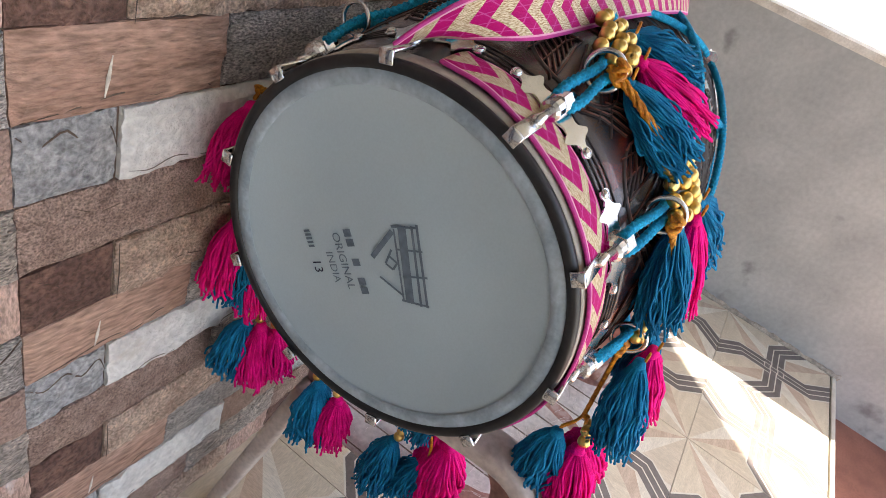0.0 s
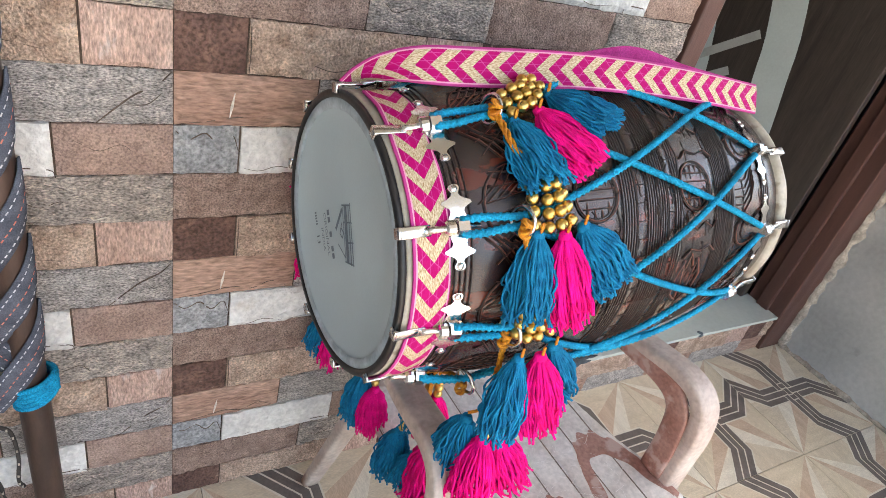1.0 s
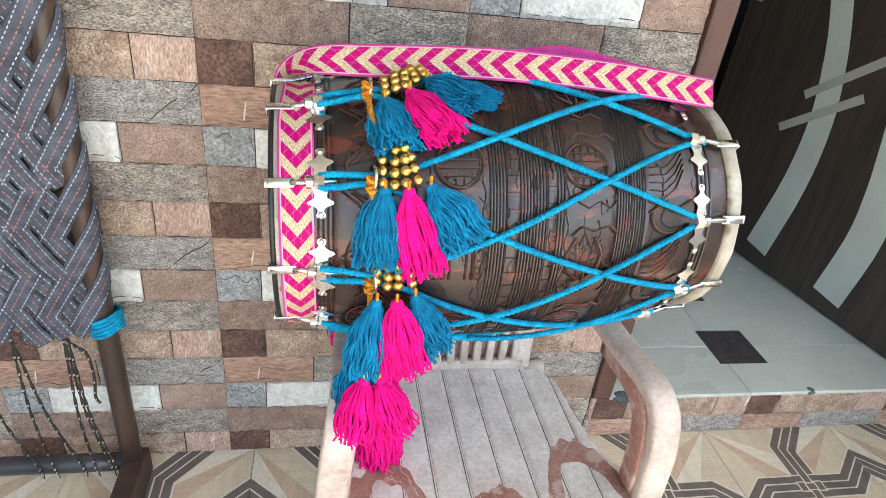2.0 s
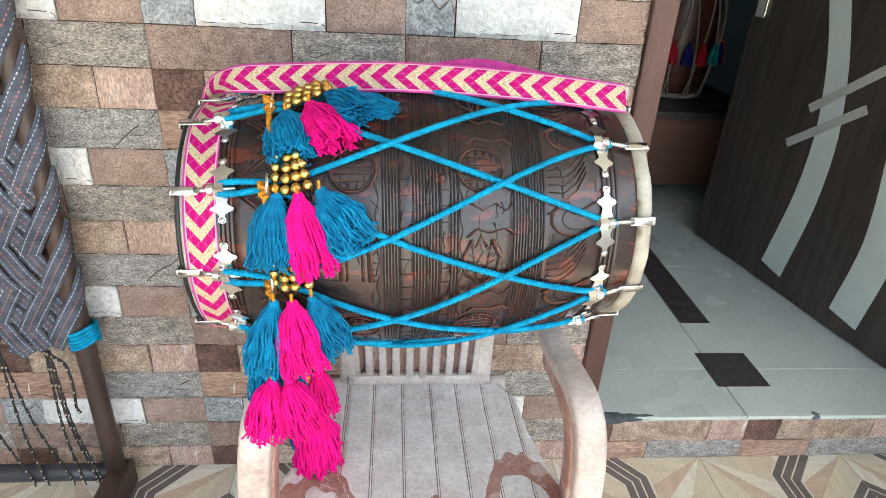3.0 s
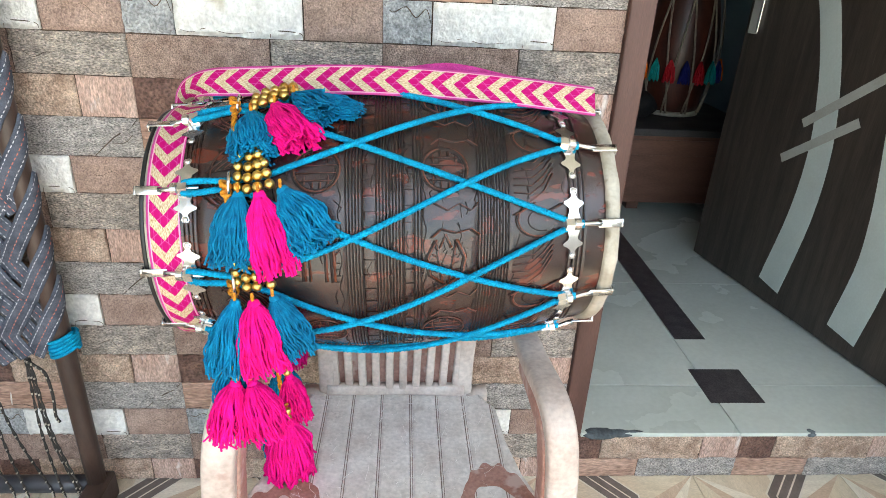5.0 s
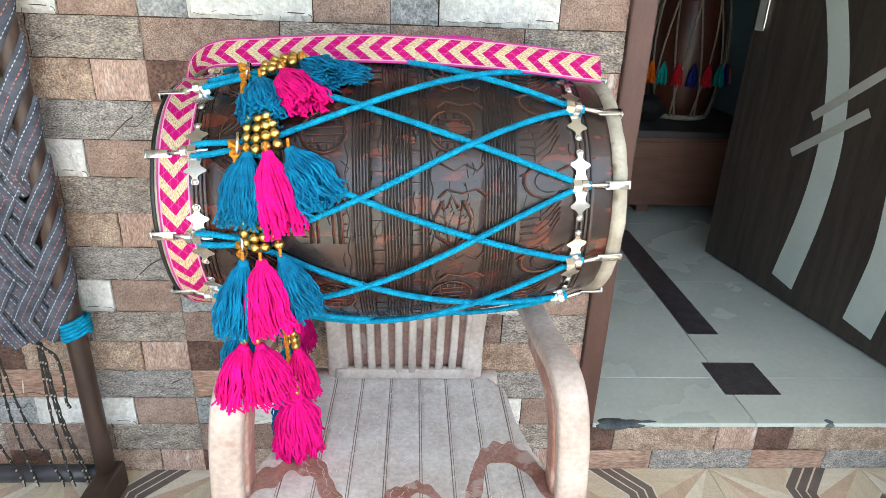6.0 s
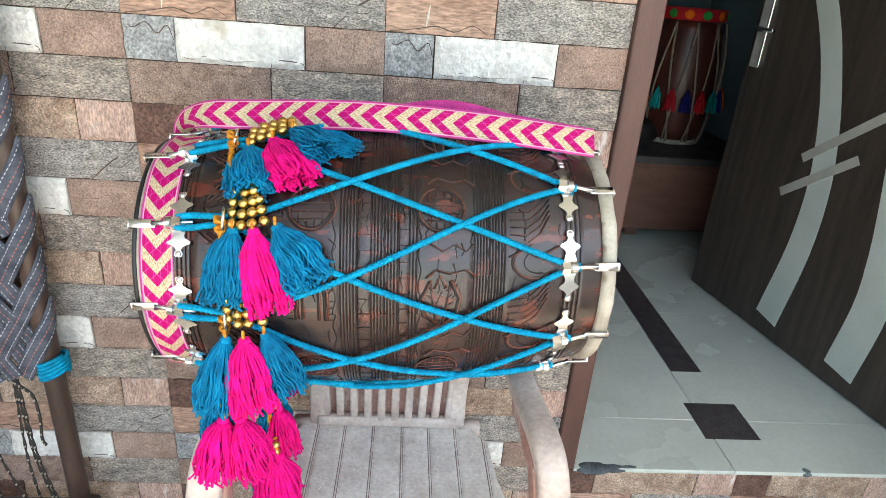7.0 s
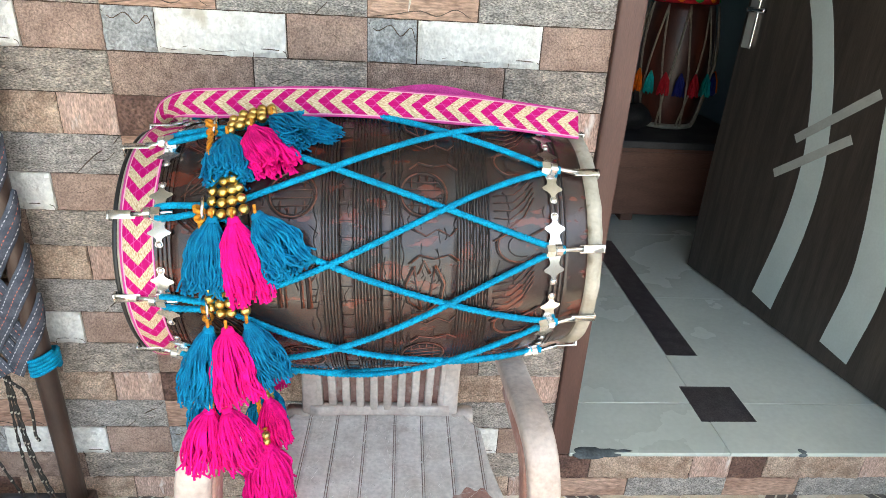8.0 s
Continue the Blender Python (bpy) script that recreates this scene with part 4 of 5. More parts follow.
def tassel_mesh(seed, strands=175, curl=1.0):
    """Wool tassel 0.1 m long hanging along -z from its neck."""
    rng = random.Random(seed)
    bm = bmesh.new()
    lathe(bm, [(0.003, 0.002), (0.001, 0.006), (-0.005, 0.0078), (-0.011, 0.0076), (-0.0135, 0.006)], 0, 0, 12, False, caps=(True, True))
    for s in range(strands):
        a, q = rng.uniform(0, 2 * math.pi), math.sqrt(rng.random())
        ln = rng.uniform(0.082, 0.106) * (0.75 if rng.random() < 0.1 else 1)
        wa, wb = rng.uniform(-1, 1) * 0.0042 * curl, rng.uniform(-1, 1) * 0.0042 * curl
        ph = rng.uniform(0, 6)
        pts = []
        for i in range(8):
            f = i / 7
            r = (0.0062 + 0.0175 * (1 - (1 - min(1, f * 1.7)) ** 2)) * (0.3 + 0.7 * q) * (1 + 0.08 * f)
            w = f * math.sin(ph + 8 * f)
            pts.append((r * math.cos(a + 0.3 * f) + wa * w, r * math.sin(a + 0.3 * f) + wb * w, -0.006 - ln * f))
        if rng.random() < 0.25:
            pts[-1] = (pts[-1][0] + rng.uniform(-0.006, 0.006), pts[-1][1] + rng.uniform(-0.006, 0.006), pts[-1][2] + 0.004)
        tube(bm, curve(pts, 20), [0.00122 * (1 + 0.35 * (i % 2)) for i in range(20)], 5)
    me = bpy.data.meshes.new("tassel")
    bm.to_mesh(me)
    bm.free()
    me.polygons.foreach_set("use_smooth", [True] * len(me.polygons))
    return me


TASSEL = {}
for colour, m in (("b", M_BLUEYARN), ("p", M_PINKYARN)):
    TASSEL[colour] = [tassel_mesh(11 * k + ord(colour), curl=2.2 if colour == "b" else 1.3) for k in range(4)]
    for me in TASSEL[colour]:
        me.materials.append(m)
bm = bmesh.new()
bmesh.ops.create_uvsphere(bm, u_segments=14, v_segments=9, radius=0.0068)
bead_me = bpy.data.meshes.new("bead")
bm.to_mesh(bead_me)
bm.free()
bead_me.materials.append(M_BRASS)
bead_me.polygons.foreach_set("use_smooth", [True] * len(bead_me.polygons))
count = 0


def hang(colour, start, end, wide=1.0, flat=0.75, beads=3):
    """A tassel from start to end, with beads strung above its neck."""
    global count
    start, end = Vector(start), Vector(end)
    z = (start - end).normalized()
    out = Vector((0, start.y - AY, start.z - AZ))
    out = (out - z * out.dot(z)).normalized()
    x = out.cross(z)
    k = (end - start).length / 0.108
    m = Matrix((x * wide, out * flat, z * k)).transposed().to_4x4()
    m.translation = start
    label = "turquoise blue wool tassel" if colour == "b" else "magenta wool tassel"
    place("tassel", TASSEL[colour][count % 4], garland, label, m @ Matrix.Rotation(count * 2.1, 4, "Z") if flat > 0.9 else m)
    for i in range(beads):
        p = start + z * (0.008 + 0.0122 * i) + out * 0.004
        place("bead", bead_me, garland, "golden metal bead", Matrix.Translation(p) @ Matrix.Rotation(count + i, 4, "X"))
    count += 1
    return start + z * (0.006 + 0.0122 * beads)


def cord(points, r=0.0035):
    bm = bmesh.new()
    P = curve(points, 40)
    for k in range(3):
        tube(bm, [p + Vector((r * 0.6 * math.cos(2.1 * k + i * 0.5), 0, r * 0.6 * math.sin(2.1 * k + i * 0.5))) for i, p in enumerate(P)], r * 0.62, 5, 0.15, 0.006)
    part("cord", bm, M_ORANGE, garland, "orange gold twisted cord", True)


def knot(at):
    bm = bmesh.new()
    for k in range(4):
        c = Vector(at) + Vector((0, 0, -0.004 + 0.004 * k))
        tube(bm, [c + Vector((0.0056 * math.cos(f), 0.0045 * math.sin(f), 0.003 * math.sin(f + 1.7 * k))) for f in (2 * math.pi * i / 14 for i in range(14))], 0.0024, 6, closed=True)
    part("knot", bm, M_ORANGE, garland, "orange gold cord knot", True)


S = on_shell
CLUSTERS = [
    [("b", S(0.270, 66, 0.014), S(0.282, 42.5, 0.022), 1.15, 0.7, 0), ("p", S(0.302, 68, 0.018), S(0.345, 47, 0.020), 1.2, 0.75, 0), ("b", S(0.326, 74, 0.018), S(0.378, 59, 0.022), 1.0, 0.7, 0), ("b", S(0.345, 75, 0.010), S(0.415, 63, 0.012), 0.7, 0.5, 0)],
    [("b", S(0.264, 31, 0.020), S(0.252, 5, 0.028), 1.1, 0.75, 0), ("p", S(0.291, 30.5, 0.026), S(0.312, 3, 0.030), 1.1, 0.75, 0), ("b", S(0.318, 32, 0.020), S(0.368, 13, 0.024), 1.15, 0.8, 0)],
    [("b", (0.254, -0.474, 0.768), (0.236, -0.500, 0.672), 1.0, 0.85, 0), ("p", (0.278, -0.480, 0.770), (0.290, -0.508, 0.676), 1.15, 0.85, 0), ("b", (0.302, -0.472, 0.772), (0.334, -0.484, 0.688), 0.95, 0.8, 0)],
    [("p", (0.240, -0.478, 0.645), (0.226, -0.502, 0.562), 1.15, 1.0, 2), ("p", (0.262, -0.478, 0.645), (0.286, -0.502, 0.566), 1.15, 1.0, 2), ("b", (0.232, -0.452, 0.655), (0.224, -0.455, 0.575), 1.0, 1.0, 0)],
    [("p", (0.282, -0.33, 0.545), (0.290, -0.33, 0.450), 1.0, 1.0, 3), ("b", (0.268, -0.32, 0.550), (0.262, -0.315, 0.470), 0.8, 1.0, 2)],
    [("b", (0.256, -0.300, 0.445), (0.250, -0.298, 0.345), 1.15, 1.0, 2), ("p", (0.280, -0.362, 0.478), (0.278, -0.372, 0.368), 1.75, 1.3, 2), ("b", (0.262, -0.350, 0.440), (0.256, -0.340, 0.360), 0.9, 1.0, 0)],
    [("b", (0.250, -0.175, 0.450), (0.245, -0.186, 0.345), 1.2, 1.0, 2), ("p", (0.256, -0.208, 0.440), (0.256, -0.214, 0.350), 1.1, 1.0, 2)],
    [("b", (0.228, -0.058, 0.490), (0.219, -0.048, 0.390), 1.1, 1.0, 2), ("p", (0.236, -0.076, 0.490), (0.235, -0.086, 0.385), 1.15, 1.0, 2), ("p", (0.246, -0.096, 0.490), (0.252, -0.104, 0.405), 1.0, 1.0, 2)],
    [("p", (0.200, -0.037, 0.660), (0.192, -0.037, 0.556), 1.15, 0.9, 0), ("b", (0.210, -0.048, 0.630), (0.206, -0.048, 0.535), 0.9, 1.0, 0), ("p", (0.218, -0.062, 0.600), (0.224, -0.066, 0.515), 0.9, 1.0, 1)],
    [("p", (0.194, -0.036, 0.808), (0.178, -0.034, 0.716), 1.2, 0.9, 0)],
]
# beads strung side by side over the three uppermost clusters: place along the drum, lowest degrees, lift, beads, slant
for x, a0, lift, number, slant in ((0.272, 68, 0.016, 3, 0.0), (0.285, 69, 0.020, 3, 0.0), (0.298, 70, 0.020, 3, 0.0), (0.312, 73, 0.019, 3, -0.002), (0.324, 77, 0.018, 2, -0.003),
                                   (0.262, 33, 0.018, 4, 0.0), (0.2755, 32, 0.022, 4, 0.0005), (0.289, 32.5, 0.024, 4, -0.0003), (0.3035, 33.5, 0.021, 3, -0.004),
                                   (0.255, -1, 0.019, 3, 0.0), (0.268, -2.5, 0.022, 4, 0.0005), (0.281, -2, 0.022, 3, 0.0), (0.299, -1.5, 0.018, 3, -0.0035)):
    for i in range(number):
        place("bead", bead_me, garland, "golden metal bead", Matrix.Translation(on_shell(x + slant * i, a0 + 3.8 * i, lift)) @ Matrix.Rotation(i + x * 50, 4, "X"))
FROM = [106.5, 70.5, 34.5, -1.5, -37.5, -60, -73.5, -109.5, -145.5, 178.5]
HEADS = {106.5: (0.296, 80), 70.5: (0.283, 46), 34.5: (0.274, 9)}
for tufts, a in zip(CLUSTERS, FROM):
    tops = [hang(*t) for t in tufts]
    ring = S(0.247, a, 0.014)
    if a in HEADS:
        hx, ha = HEADS[a]
        knot(S(0.248, a - 2.5, 0.022))
        P = [S(0.247 + 0.008 * f, a + (ha + 4 - a) * f, 0.021) for f in (0.0, 0.35, 0.7)]
        if a < 100:
            cord(P + [S((hx + 0.251) / 2, ha + 3, 0.019), S(hx, ha + 1.5, 0.016)])
        for dx in (-0.014, -0.003, 0.008) if a < 100 else ():
            cord([S(hx - 0.008 + dx * 0.3, ha + 4.5, 0.018), S(hx + dx, ha - 1, 0.018)], 0.0020)
        for t in tufts[:3]:
            cord([Vector(t[1]) + Vector((0, -0.003, 0.012)), Vector(t[1]) + Vector((0, -0.004, 0.003))], 0.0018)
        continue
    meet = sum(tops, Vector()) / len(tops) + Vector((0, 0, 0.012))
    if a == -60:
        ring = S(0.262, -66, 0.006)
    knot(ring + Vector((0, 0, -0.012)))
    cord([ring, ring * 0.5 + meet * 0.5 + Vector((0.002, 0, 0)), meet])
    for t in tops:
        cord([meet, (meet + t) / 2 + Vector((0.001, -0.002, 0)), t], 0.0022)

# the drum lies a little askew on the chair, with all that it wears
ASKEW = Matrix.Translation((0.1435, -0.25, 0.792)) @ Matrix.Rotation(radians(1.6), 4, "Z") @ Matrix.Rotation(radians(-1.5), 4, "Y") @ Matrix.Diagonal((0.988, 1, 1, 1)) @ Matrix.Translation((-0.1228, -AY, -AZ))
for worn in (drum, strap, garland):
    worn.matrix_basis = ASKEW @ Matrix.Translation(HOME[worn])

# ---- plastic chair under the drum ----
chair = thing("plastic_armchair", (0.475, -0.3, 0), "sun-bleached brown plastic armchair with worn patches, carrying the drum", "chair")
CX = 0.485


SEAT_EDGE = ((-0.545, 0.256), (-0.443, 0.242), (-0.379, 0.219), (-0.295, 0.204), (-0.195, 0.198), (-0.155, 0.172), (-0.120, 0.160))


def seat_half(y):
    """Half the seat's width, narrowing towards the back."""
    for (y0, w0), (y1, w1) in zip(SEAT_EDGE, SEAT_EDGE[1:]):
        if y <= y1:
            return w0 + (w1 - w0) * (y - y0) / (y1 - y0)
    return SEAT_EDGE[-1][1]


def seat_point(x, y, lift=0.0):
    f = (y + 0.545) / 0.425
    u = max(-1.0, min(1.0, (x - CX) / seat_half(y)))
    return Vector((x, y, 0.392 - 0.012 * (1 - u * u) - 0.020 * f - max(0, 0.022 - (y + 0.545)) * 1.2 + lift))


slots = [-0.192, -0.138, -0.085, -0.028, 0.030, 0.083, 0.136, 0.190]
us = sorted([u for u in (-0.256 + 0.512 * i / 52 for i in range(53)) if all(abs(u - q) > 0.006 for q in slots)] + [q + d for q in slots for d in (-0.0048, -0.0026, -0.0012, 0.0012, 0.0026, 0.0048)])
bm = bmesh.new()
rows = []
for j in range(73):
    y = -0.545 + 0.425 * j / 72
    w = seat_half(y)
    row = []
    for u in us:
        p = seat_point(CX + max(-w, min(w, u)), y)
        if j > 2 and any(abs(abs(u - q) - 0.0026) < 0.0005 for q in slots):
            p.z -= 0.0016
        row.append(bm.verts.new(p))
    rows.append(row)
for j in range(72):
    for i in range(len(us) - 1):
        f = bm.faces.new((rows[j][i], rows[j][i + 1], rows[j + 1][i + 1], rows[j + 1][i]))
        mid = (us[i] + us[i + 1]) / 2
        # groove faces take a darker grey-brown than the seat
        if j > 2 and any(0.0012 < abs(mid - q) < 0.0030 for q in slots):
            f.material_index = 1
bmesh.ops.remove_doubles(bm, verts=bm.verts[:], dist=1e-5)
bmesh.ops.dissolve_degenerate(bm, edges=bm.edges[:], dist=1e-5)
ext = bmesh.ops.extrude_face_region(bm, geom=bm.faces[:])
for v in ext["geom"]:
    if isinstance(v, bmesh.types.BMVert):
        v.co.z -= 0.006
bmesh.ops.recalc_face_normals(bm, faces=bm.faces[:])
seat = part("seat", bm, [M_SEAT, M_SLOT], chair, "bleached seat with moulded grooves and brown wear", True)


# arched patches along the front where the bleached skin has worn off
for ax, ry, rx in ((0.315, 0.185, 0.085), (0.502, 0.125, 0.062), (0.655, 0.215, 0.080)):
    bm = bmesh.new()
    prev = None
    for i in range(61):
        a = math.pi * (0.04 + 0.92 * i / 60)
        n0, n1 = noise.noise(Vector((ax * 9, a * 2.2, 0))), noise.noise(Vector((ax * 5, a * 6, 3)))
        row = []
        for k in range(6):
            q = (0.76 + 0.16 * n0) + (0.24 - 0.08 * n0 + 0.06 * n1) * k / 5
            row.append(bm.verts.new(seat_point(ax + rx * q * math.cos(a), max(-0.543, -0.565 + ry * q * math.sin(a)), 0.0004)))
        if prev:
            for k in range(5):
                bm.faces.new((prev[k], prev[k + 1], row[k + 1], row[k]))
        prev = row
    bmesh.ops.recalc_face_normals(bm, faces=bm.faces[:])
    part("worn_patch", bm, M_STAIN, seat, "brown worn arch in the seat's front", True)
# chalky scratches across the seat
rng = random.Random(9)
bm = bmesh.new()
for _ in range(170):
    x, y, a, l = rng.uniform(0.31, 0.66), rng.uniform(-0.49, -0.15), rng.uniform(-1.5, 1.5), rng.uniform(0.006, 0.045)
    pts = [Vector((x + l * math.cos(a) * f + 0.002 * math.sin(9 * f + x * 90), y + l * math.sin(a) * f, 0)) for f in (-0.5, -0.2, 0.1, 0.5)]
    pts = [seat_point(p.x, p.y, 0.0003) for p in pts]
    tube(bm, pts, rng.uniform(0.0003, 0.0007), 4, flat=0.4)
tagged(part("scratch", bm, M_SCRATCH, seat, "chalky white scratches"), kind="stuff")


def band_sweep(pts, n, half_w, half_t, wide=(1, 0, 0)):
    """A moulded limb of rounded section swept along points."""
    P = curve(pts, n)
    bm = bmesh.new()
    prev = None
    for i, p in enumerate(P):
        d = (P[min(i + 1, n - 1)] - P[max(i - 1, 0)]).normalized()
        w = (Vector(wide) - d * d.dot(Vector(wide))).normalized()
        t = d.cross(w)
        ring = []
        hw = half_w[0] + (half_w[1] - half_w[0]) * i / (n - 1)
        ht = half_t[0] + (half_t[1] - half_t[0]) * i / (n - 1)
        for k in range(20):
            f = 2 * math.pi * k / 20
            c, s = math.cos(f), math.sin(f)
            ring.append(bm.verts.new(p + w * hw * math.copysign(abs(c) ** 0.45, c) + t * ht * math.copysign(abs(s) ** 0.45, s)))
        if prev:
            for k in range(20):
                bm.faces.new((prev[k], prev[(k + 1) % 20], ring[(k + 1) % 20], ring[k]))
        else:
            bm.faces.new(ring[::-1])
        prev = ring
    bm.faces.new(prev)
    bmesh.ops.recalc_face_normals(bm, faces=bm.faces[:])
    return bm


for s in (1, -1):
    def mx(x):
        return CX + s * (x - 0.486)
    arm = part("arm", band_sweep([(mx(0.690), -0.075, 0.600), (mx(0.708), -0.19, 0.580), (mx(0.718), -0.33, 0.580), (mx(0.722), -0.430, 0.590), (mx(0.728), -0.474, 0.566), (mx(0.735), -0.487, 0.51), (mx(0.741), -0.486, 0.44), (mx(0.746), -0.484, 0.36)], 46, (0.023, 0.024), (0.012, 0.016)), M_PLASTIC, chair, "broad moulded armrest running into the front leg", True)
    part("front_leg", band_sweep([(mx(0.746), -0.484, 0.37), (mx(0.754), -0.49, 0.2), (mx(0.766), -0.51, 0.0)], 14, (0.024, 0.022), (0.017, 0.014)), M_PLASTIC, chair, smooth=True)
    part("inner_flange", band_sweep([(mx(0.702), -0.30, 0.562), (mx(0.704), -0.40, 0.566), (mx(0.709), -0.445, 0.540), (mx(0.715), -0.458, 0.48), (mx(0.720), -0.460, 0.39)], 26, (0.005, 0.006), (0.020, 0.022)), M_STAIN, arm, "brown unbleached inner flange", True)
    part("rear_leg", band_sweep([(mx(0.652), -0.14, 0.375), (mx(0.672), -0.10, 0.2), (mx(0.70), -0.055, 0.0)], 14, (0.022, 0.018), (0.016, 0.012)), M_PLASTIC, chair, smooth=True)
    part("back_post", band_sweep([(mx(0.626), -0.135, 0.368), (mx(0.630), -0.115, 0.48), (mx(0.655), -0.085, 0.62), (mx(0.652), -0.060, 0.74)], 18, (0.016, 0.018), (0.010, 0.010)), M_PLASTIC, chair, smooth=True)
part("back_top_rail", band_sweep([(CX - 0.18, -0.060, 0.735), (CX - 0.075, -0.045, 0.765), (CX + 0.075, -0.045, 0.765), (CX + 0.18, -0.060, 0.735)], 18, (0.012, 0.012), (0.020, 0.020), (0, 1, 0)), M_PLASTIC, chair, smooth=True)
part("back_bottom_rail", band_sweep([(CX - 0.14, -0.138, 0.378), (CX, -0.130, 0.374), (CX + 0.14, -0.138, 0.378)], 14, (0.010, 0.010), (0.012, 0.012), (0, 1, 0)), M_PLASTIC, chair, smooth=True)
for k in range(10):
    x = CX - 0.122 + 0.0271 * k
    bm = band_sweep([(x, -0.133, 0.378), (x + 0.0018 * (k - 4.5), -0.112, 0.50), (x + 0.0034 * (k - 4.5), -0.075, 0.64), (x + 0.0034 * (k - 4.5), -0.048, 0.75)], 10, (0.0082, 0.0082), (0.008, 0.008))
    part("back_slat", bm, M_PLASTIC, chair, smooth=True)

bm = bmesh.new()
prev = None
for y, z in ((-0.122, 0.372), (-0.100, 0.50), (-0.064, 0.64), (-0.040, 0.745)):
    row = [bm.verts.new((CX + q, y + d, z)) for d in (0.0, 0.004) for q in (-0.136, 0.136)]
    if prev:
        for a, c in ((0, 1), (3, 2), (2, 0), (1, 3)):
            bm.faces.new((prev[a], prev[c], row[c], row[a]))
    else:
        bm.faces.new((row[0], row[1], row[3], row[2]))
    prev = row
bm.faces.new((prev[2], prev[3], prev[1], prev[0]))
bmesh.ops.recalc_face_normals(bm, faces=bm.faces[:])
part("back_panel", bm, M_STAIN, chair, "thin brown web between the back's slats")

# ---- string cot stood on end against the wall ----
cot = thing("webbed_cot", (-0.35, -0.08, 0), "string cot stood on end, its pipe frame wound with grey webbing", "cot")
RX, RY = -0.194, -0.073
bm = bmesh.new()
tube(bm, [(RX, RY, 0.03 + 1.92 * i / 12) for i in range(13)], 0.0205, 16)
part("side_rail", bm, M_PIPE, cot, "brown painted steel side rail", True)
bm = bmesh.new()
tube(bm, [(RX - 0.9, RY, 0.03 + 1.92 * i / 12) for i in range(13)], 0.0205, 16)
part("side_rail", bm, M_PIPE, cot, "brown painted steel side rail", True)
bm = bmesh.new()
tube(bm, [(RX - 0.9 * i / 8, RY, 0.058) for i in range(9)], 0.0200, 16)
part("end_rail", bm, M_STEEL, cot, "grey painted steel end rail", True)
bm = bmesh.new()
tube(bm, [(RX - 0.9 * i / 8, RY, 1.93) for i in range(9)], 0.0200, 16)
part("end_rail", bm, M_STEEL, cot, "grey painted steel end rail", True)
for x in (RX + 0.006, RX - 0.9):
    for z in (0.042, 1.90):
        part("leg", boxed(x - 0.024, x + 0.024, RY - 0.13, RY + 0.028, z - 0.041, z + 0.03, 0.006), M_PIPE, cot, "dark welded leg stub")
bm = bmesh.new()
tube(bm, [(RX + 0.004 + 0.0265 * math.cos(f), RY + 0.0265 * math.sin(f), 0.420 + 0.0042 * f / math.pi + 0.010 * math.cos(f)) for f in (2 * math.pi * i / 20 for i in range(100))], 0.0042, 6)
part("binding", bm, M_ROPE, cot, "turquoise cord binding round the rail", True)

WEB_ANGLE = radians(58)


def wound(p, out):
    """Bends what lies past the rail's front round the rail; out is the height over the webbing's middle."""
    r = 0.0245
    s = p.x - RX
    if s <= 0:
        return Vector((p.x, p.y - out, p.z))
    f = s / r
    d = Vector((math.sin(f), -math.cos(f), 0))
    return Vector((RX, RY, p.z)) + d * (RY - p.y + out)


def web_strap(c, sgn, phase, wrap):
    """One woven strap in the plane of the cot; it weaves over and under every second crossing."""
    d = Vector((math.cos(WEB_ANGLE), 0, sgn * math.sin(WEB_ANGLE)))
    side = Vector((-d.z, 0, d.x))
    n = 150
    pts = []
    for i in range(n + 1):
        t = -1.7 + 2.7 * i / n
        p = Vector((RX, 0, c)) + d * t
        if not (RX - 0.92 < p.x < RX + (0.062 if wrap else -0.012)):
            continue
        low_edge = 0.400 + 0.045 * max(0, (p.x - (RX - 0.070)) / 0.070) + 0.03 * max(0, (RX - 0.20 - p.x) / 0.3)
        if not (low_edge < p.z < 1.9):
            continue
        over = math.sin(math.pi * t / 0.083 + phase)
        near = min(1.0, max(0.0, 1 - (RX - p.x) / 0.05))
        p.y = RY - 0.016 - 0.0045 * over * (1 - near) - (0.0085 * near if wrap else -0.002 * near)
        pts.append(p)
    if len(pts) < 6:
        return
    bm, st = bmesh.new(), bmesh.new()
    w = 0.0185
    prev = None
    for i, p in enumerate(pts):
        row = []
        for yy in (0.0011, -0.0011):
            for k in (-1, -0.5, 0, 0.5, 1):
                row.append(bm.verts.new(wound(p + side * w * k, yy - 0.0010 * k * k)))
        if prev:
            for k in range(4):
                bm.faces.new((prev[k], prev[k + 1], row[k + 1], row[k]))
                bm.faces.new((prev[k + 6], prev[k + 5], row[k + 5], row[k + 6]))
            bm.faces.new((prev[0], row[0], row[5], prev[5]))
            bm.faces.new((prev[4], prev[9], row[9], row[4]))
        prev = row
    bmesh.ops.recalc_face_normals(bm, faces=bm.faces[:])
    strap_ob = part("web_strap", bm, M_WEB, cot, smooth=True)
    for a, b in zip(pts, pts[1:]):
        if a.x < RX - 0.42:
            continue
        for o, mi in ((-0.68, 0), (0.0, 1), (0.68, 0)):
            for q in range(2):
                f0, f1 = (q + 0.15) / 2, (q + 0.7) / 2
                p0, p1 = a.lerp(b, f0) + side * w * o, a.lerp(b, f1) + side * w * o
                e = side * 0.0008
                st.faces.new([st.verts.new(wound(v, 0.0016 - 0.001 * o * o)) for v in (p0 - e, p1 - e, p1 + e, p0 + e)]).material_index = mi
    if len(st.faces):
        part("stitching", st, [M_STITCH, M_REDSTITCH], strap_ob, "dashed white and coral stitching")
    else:
        st.free()


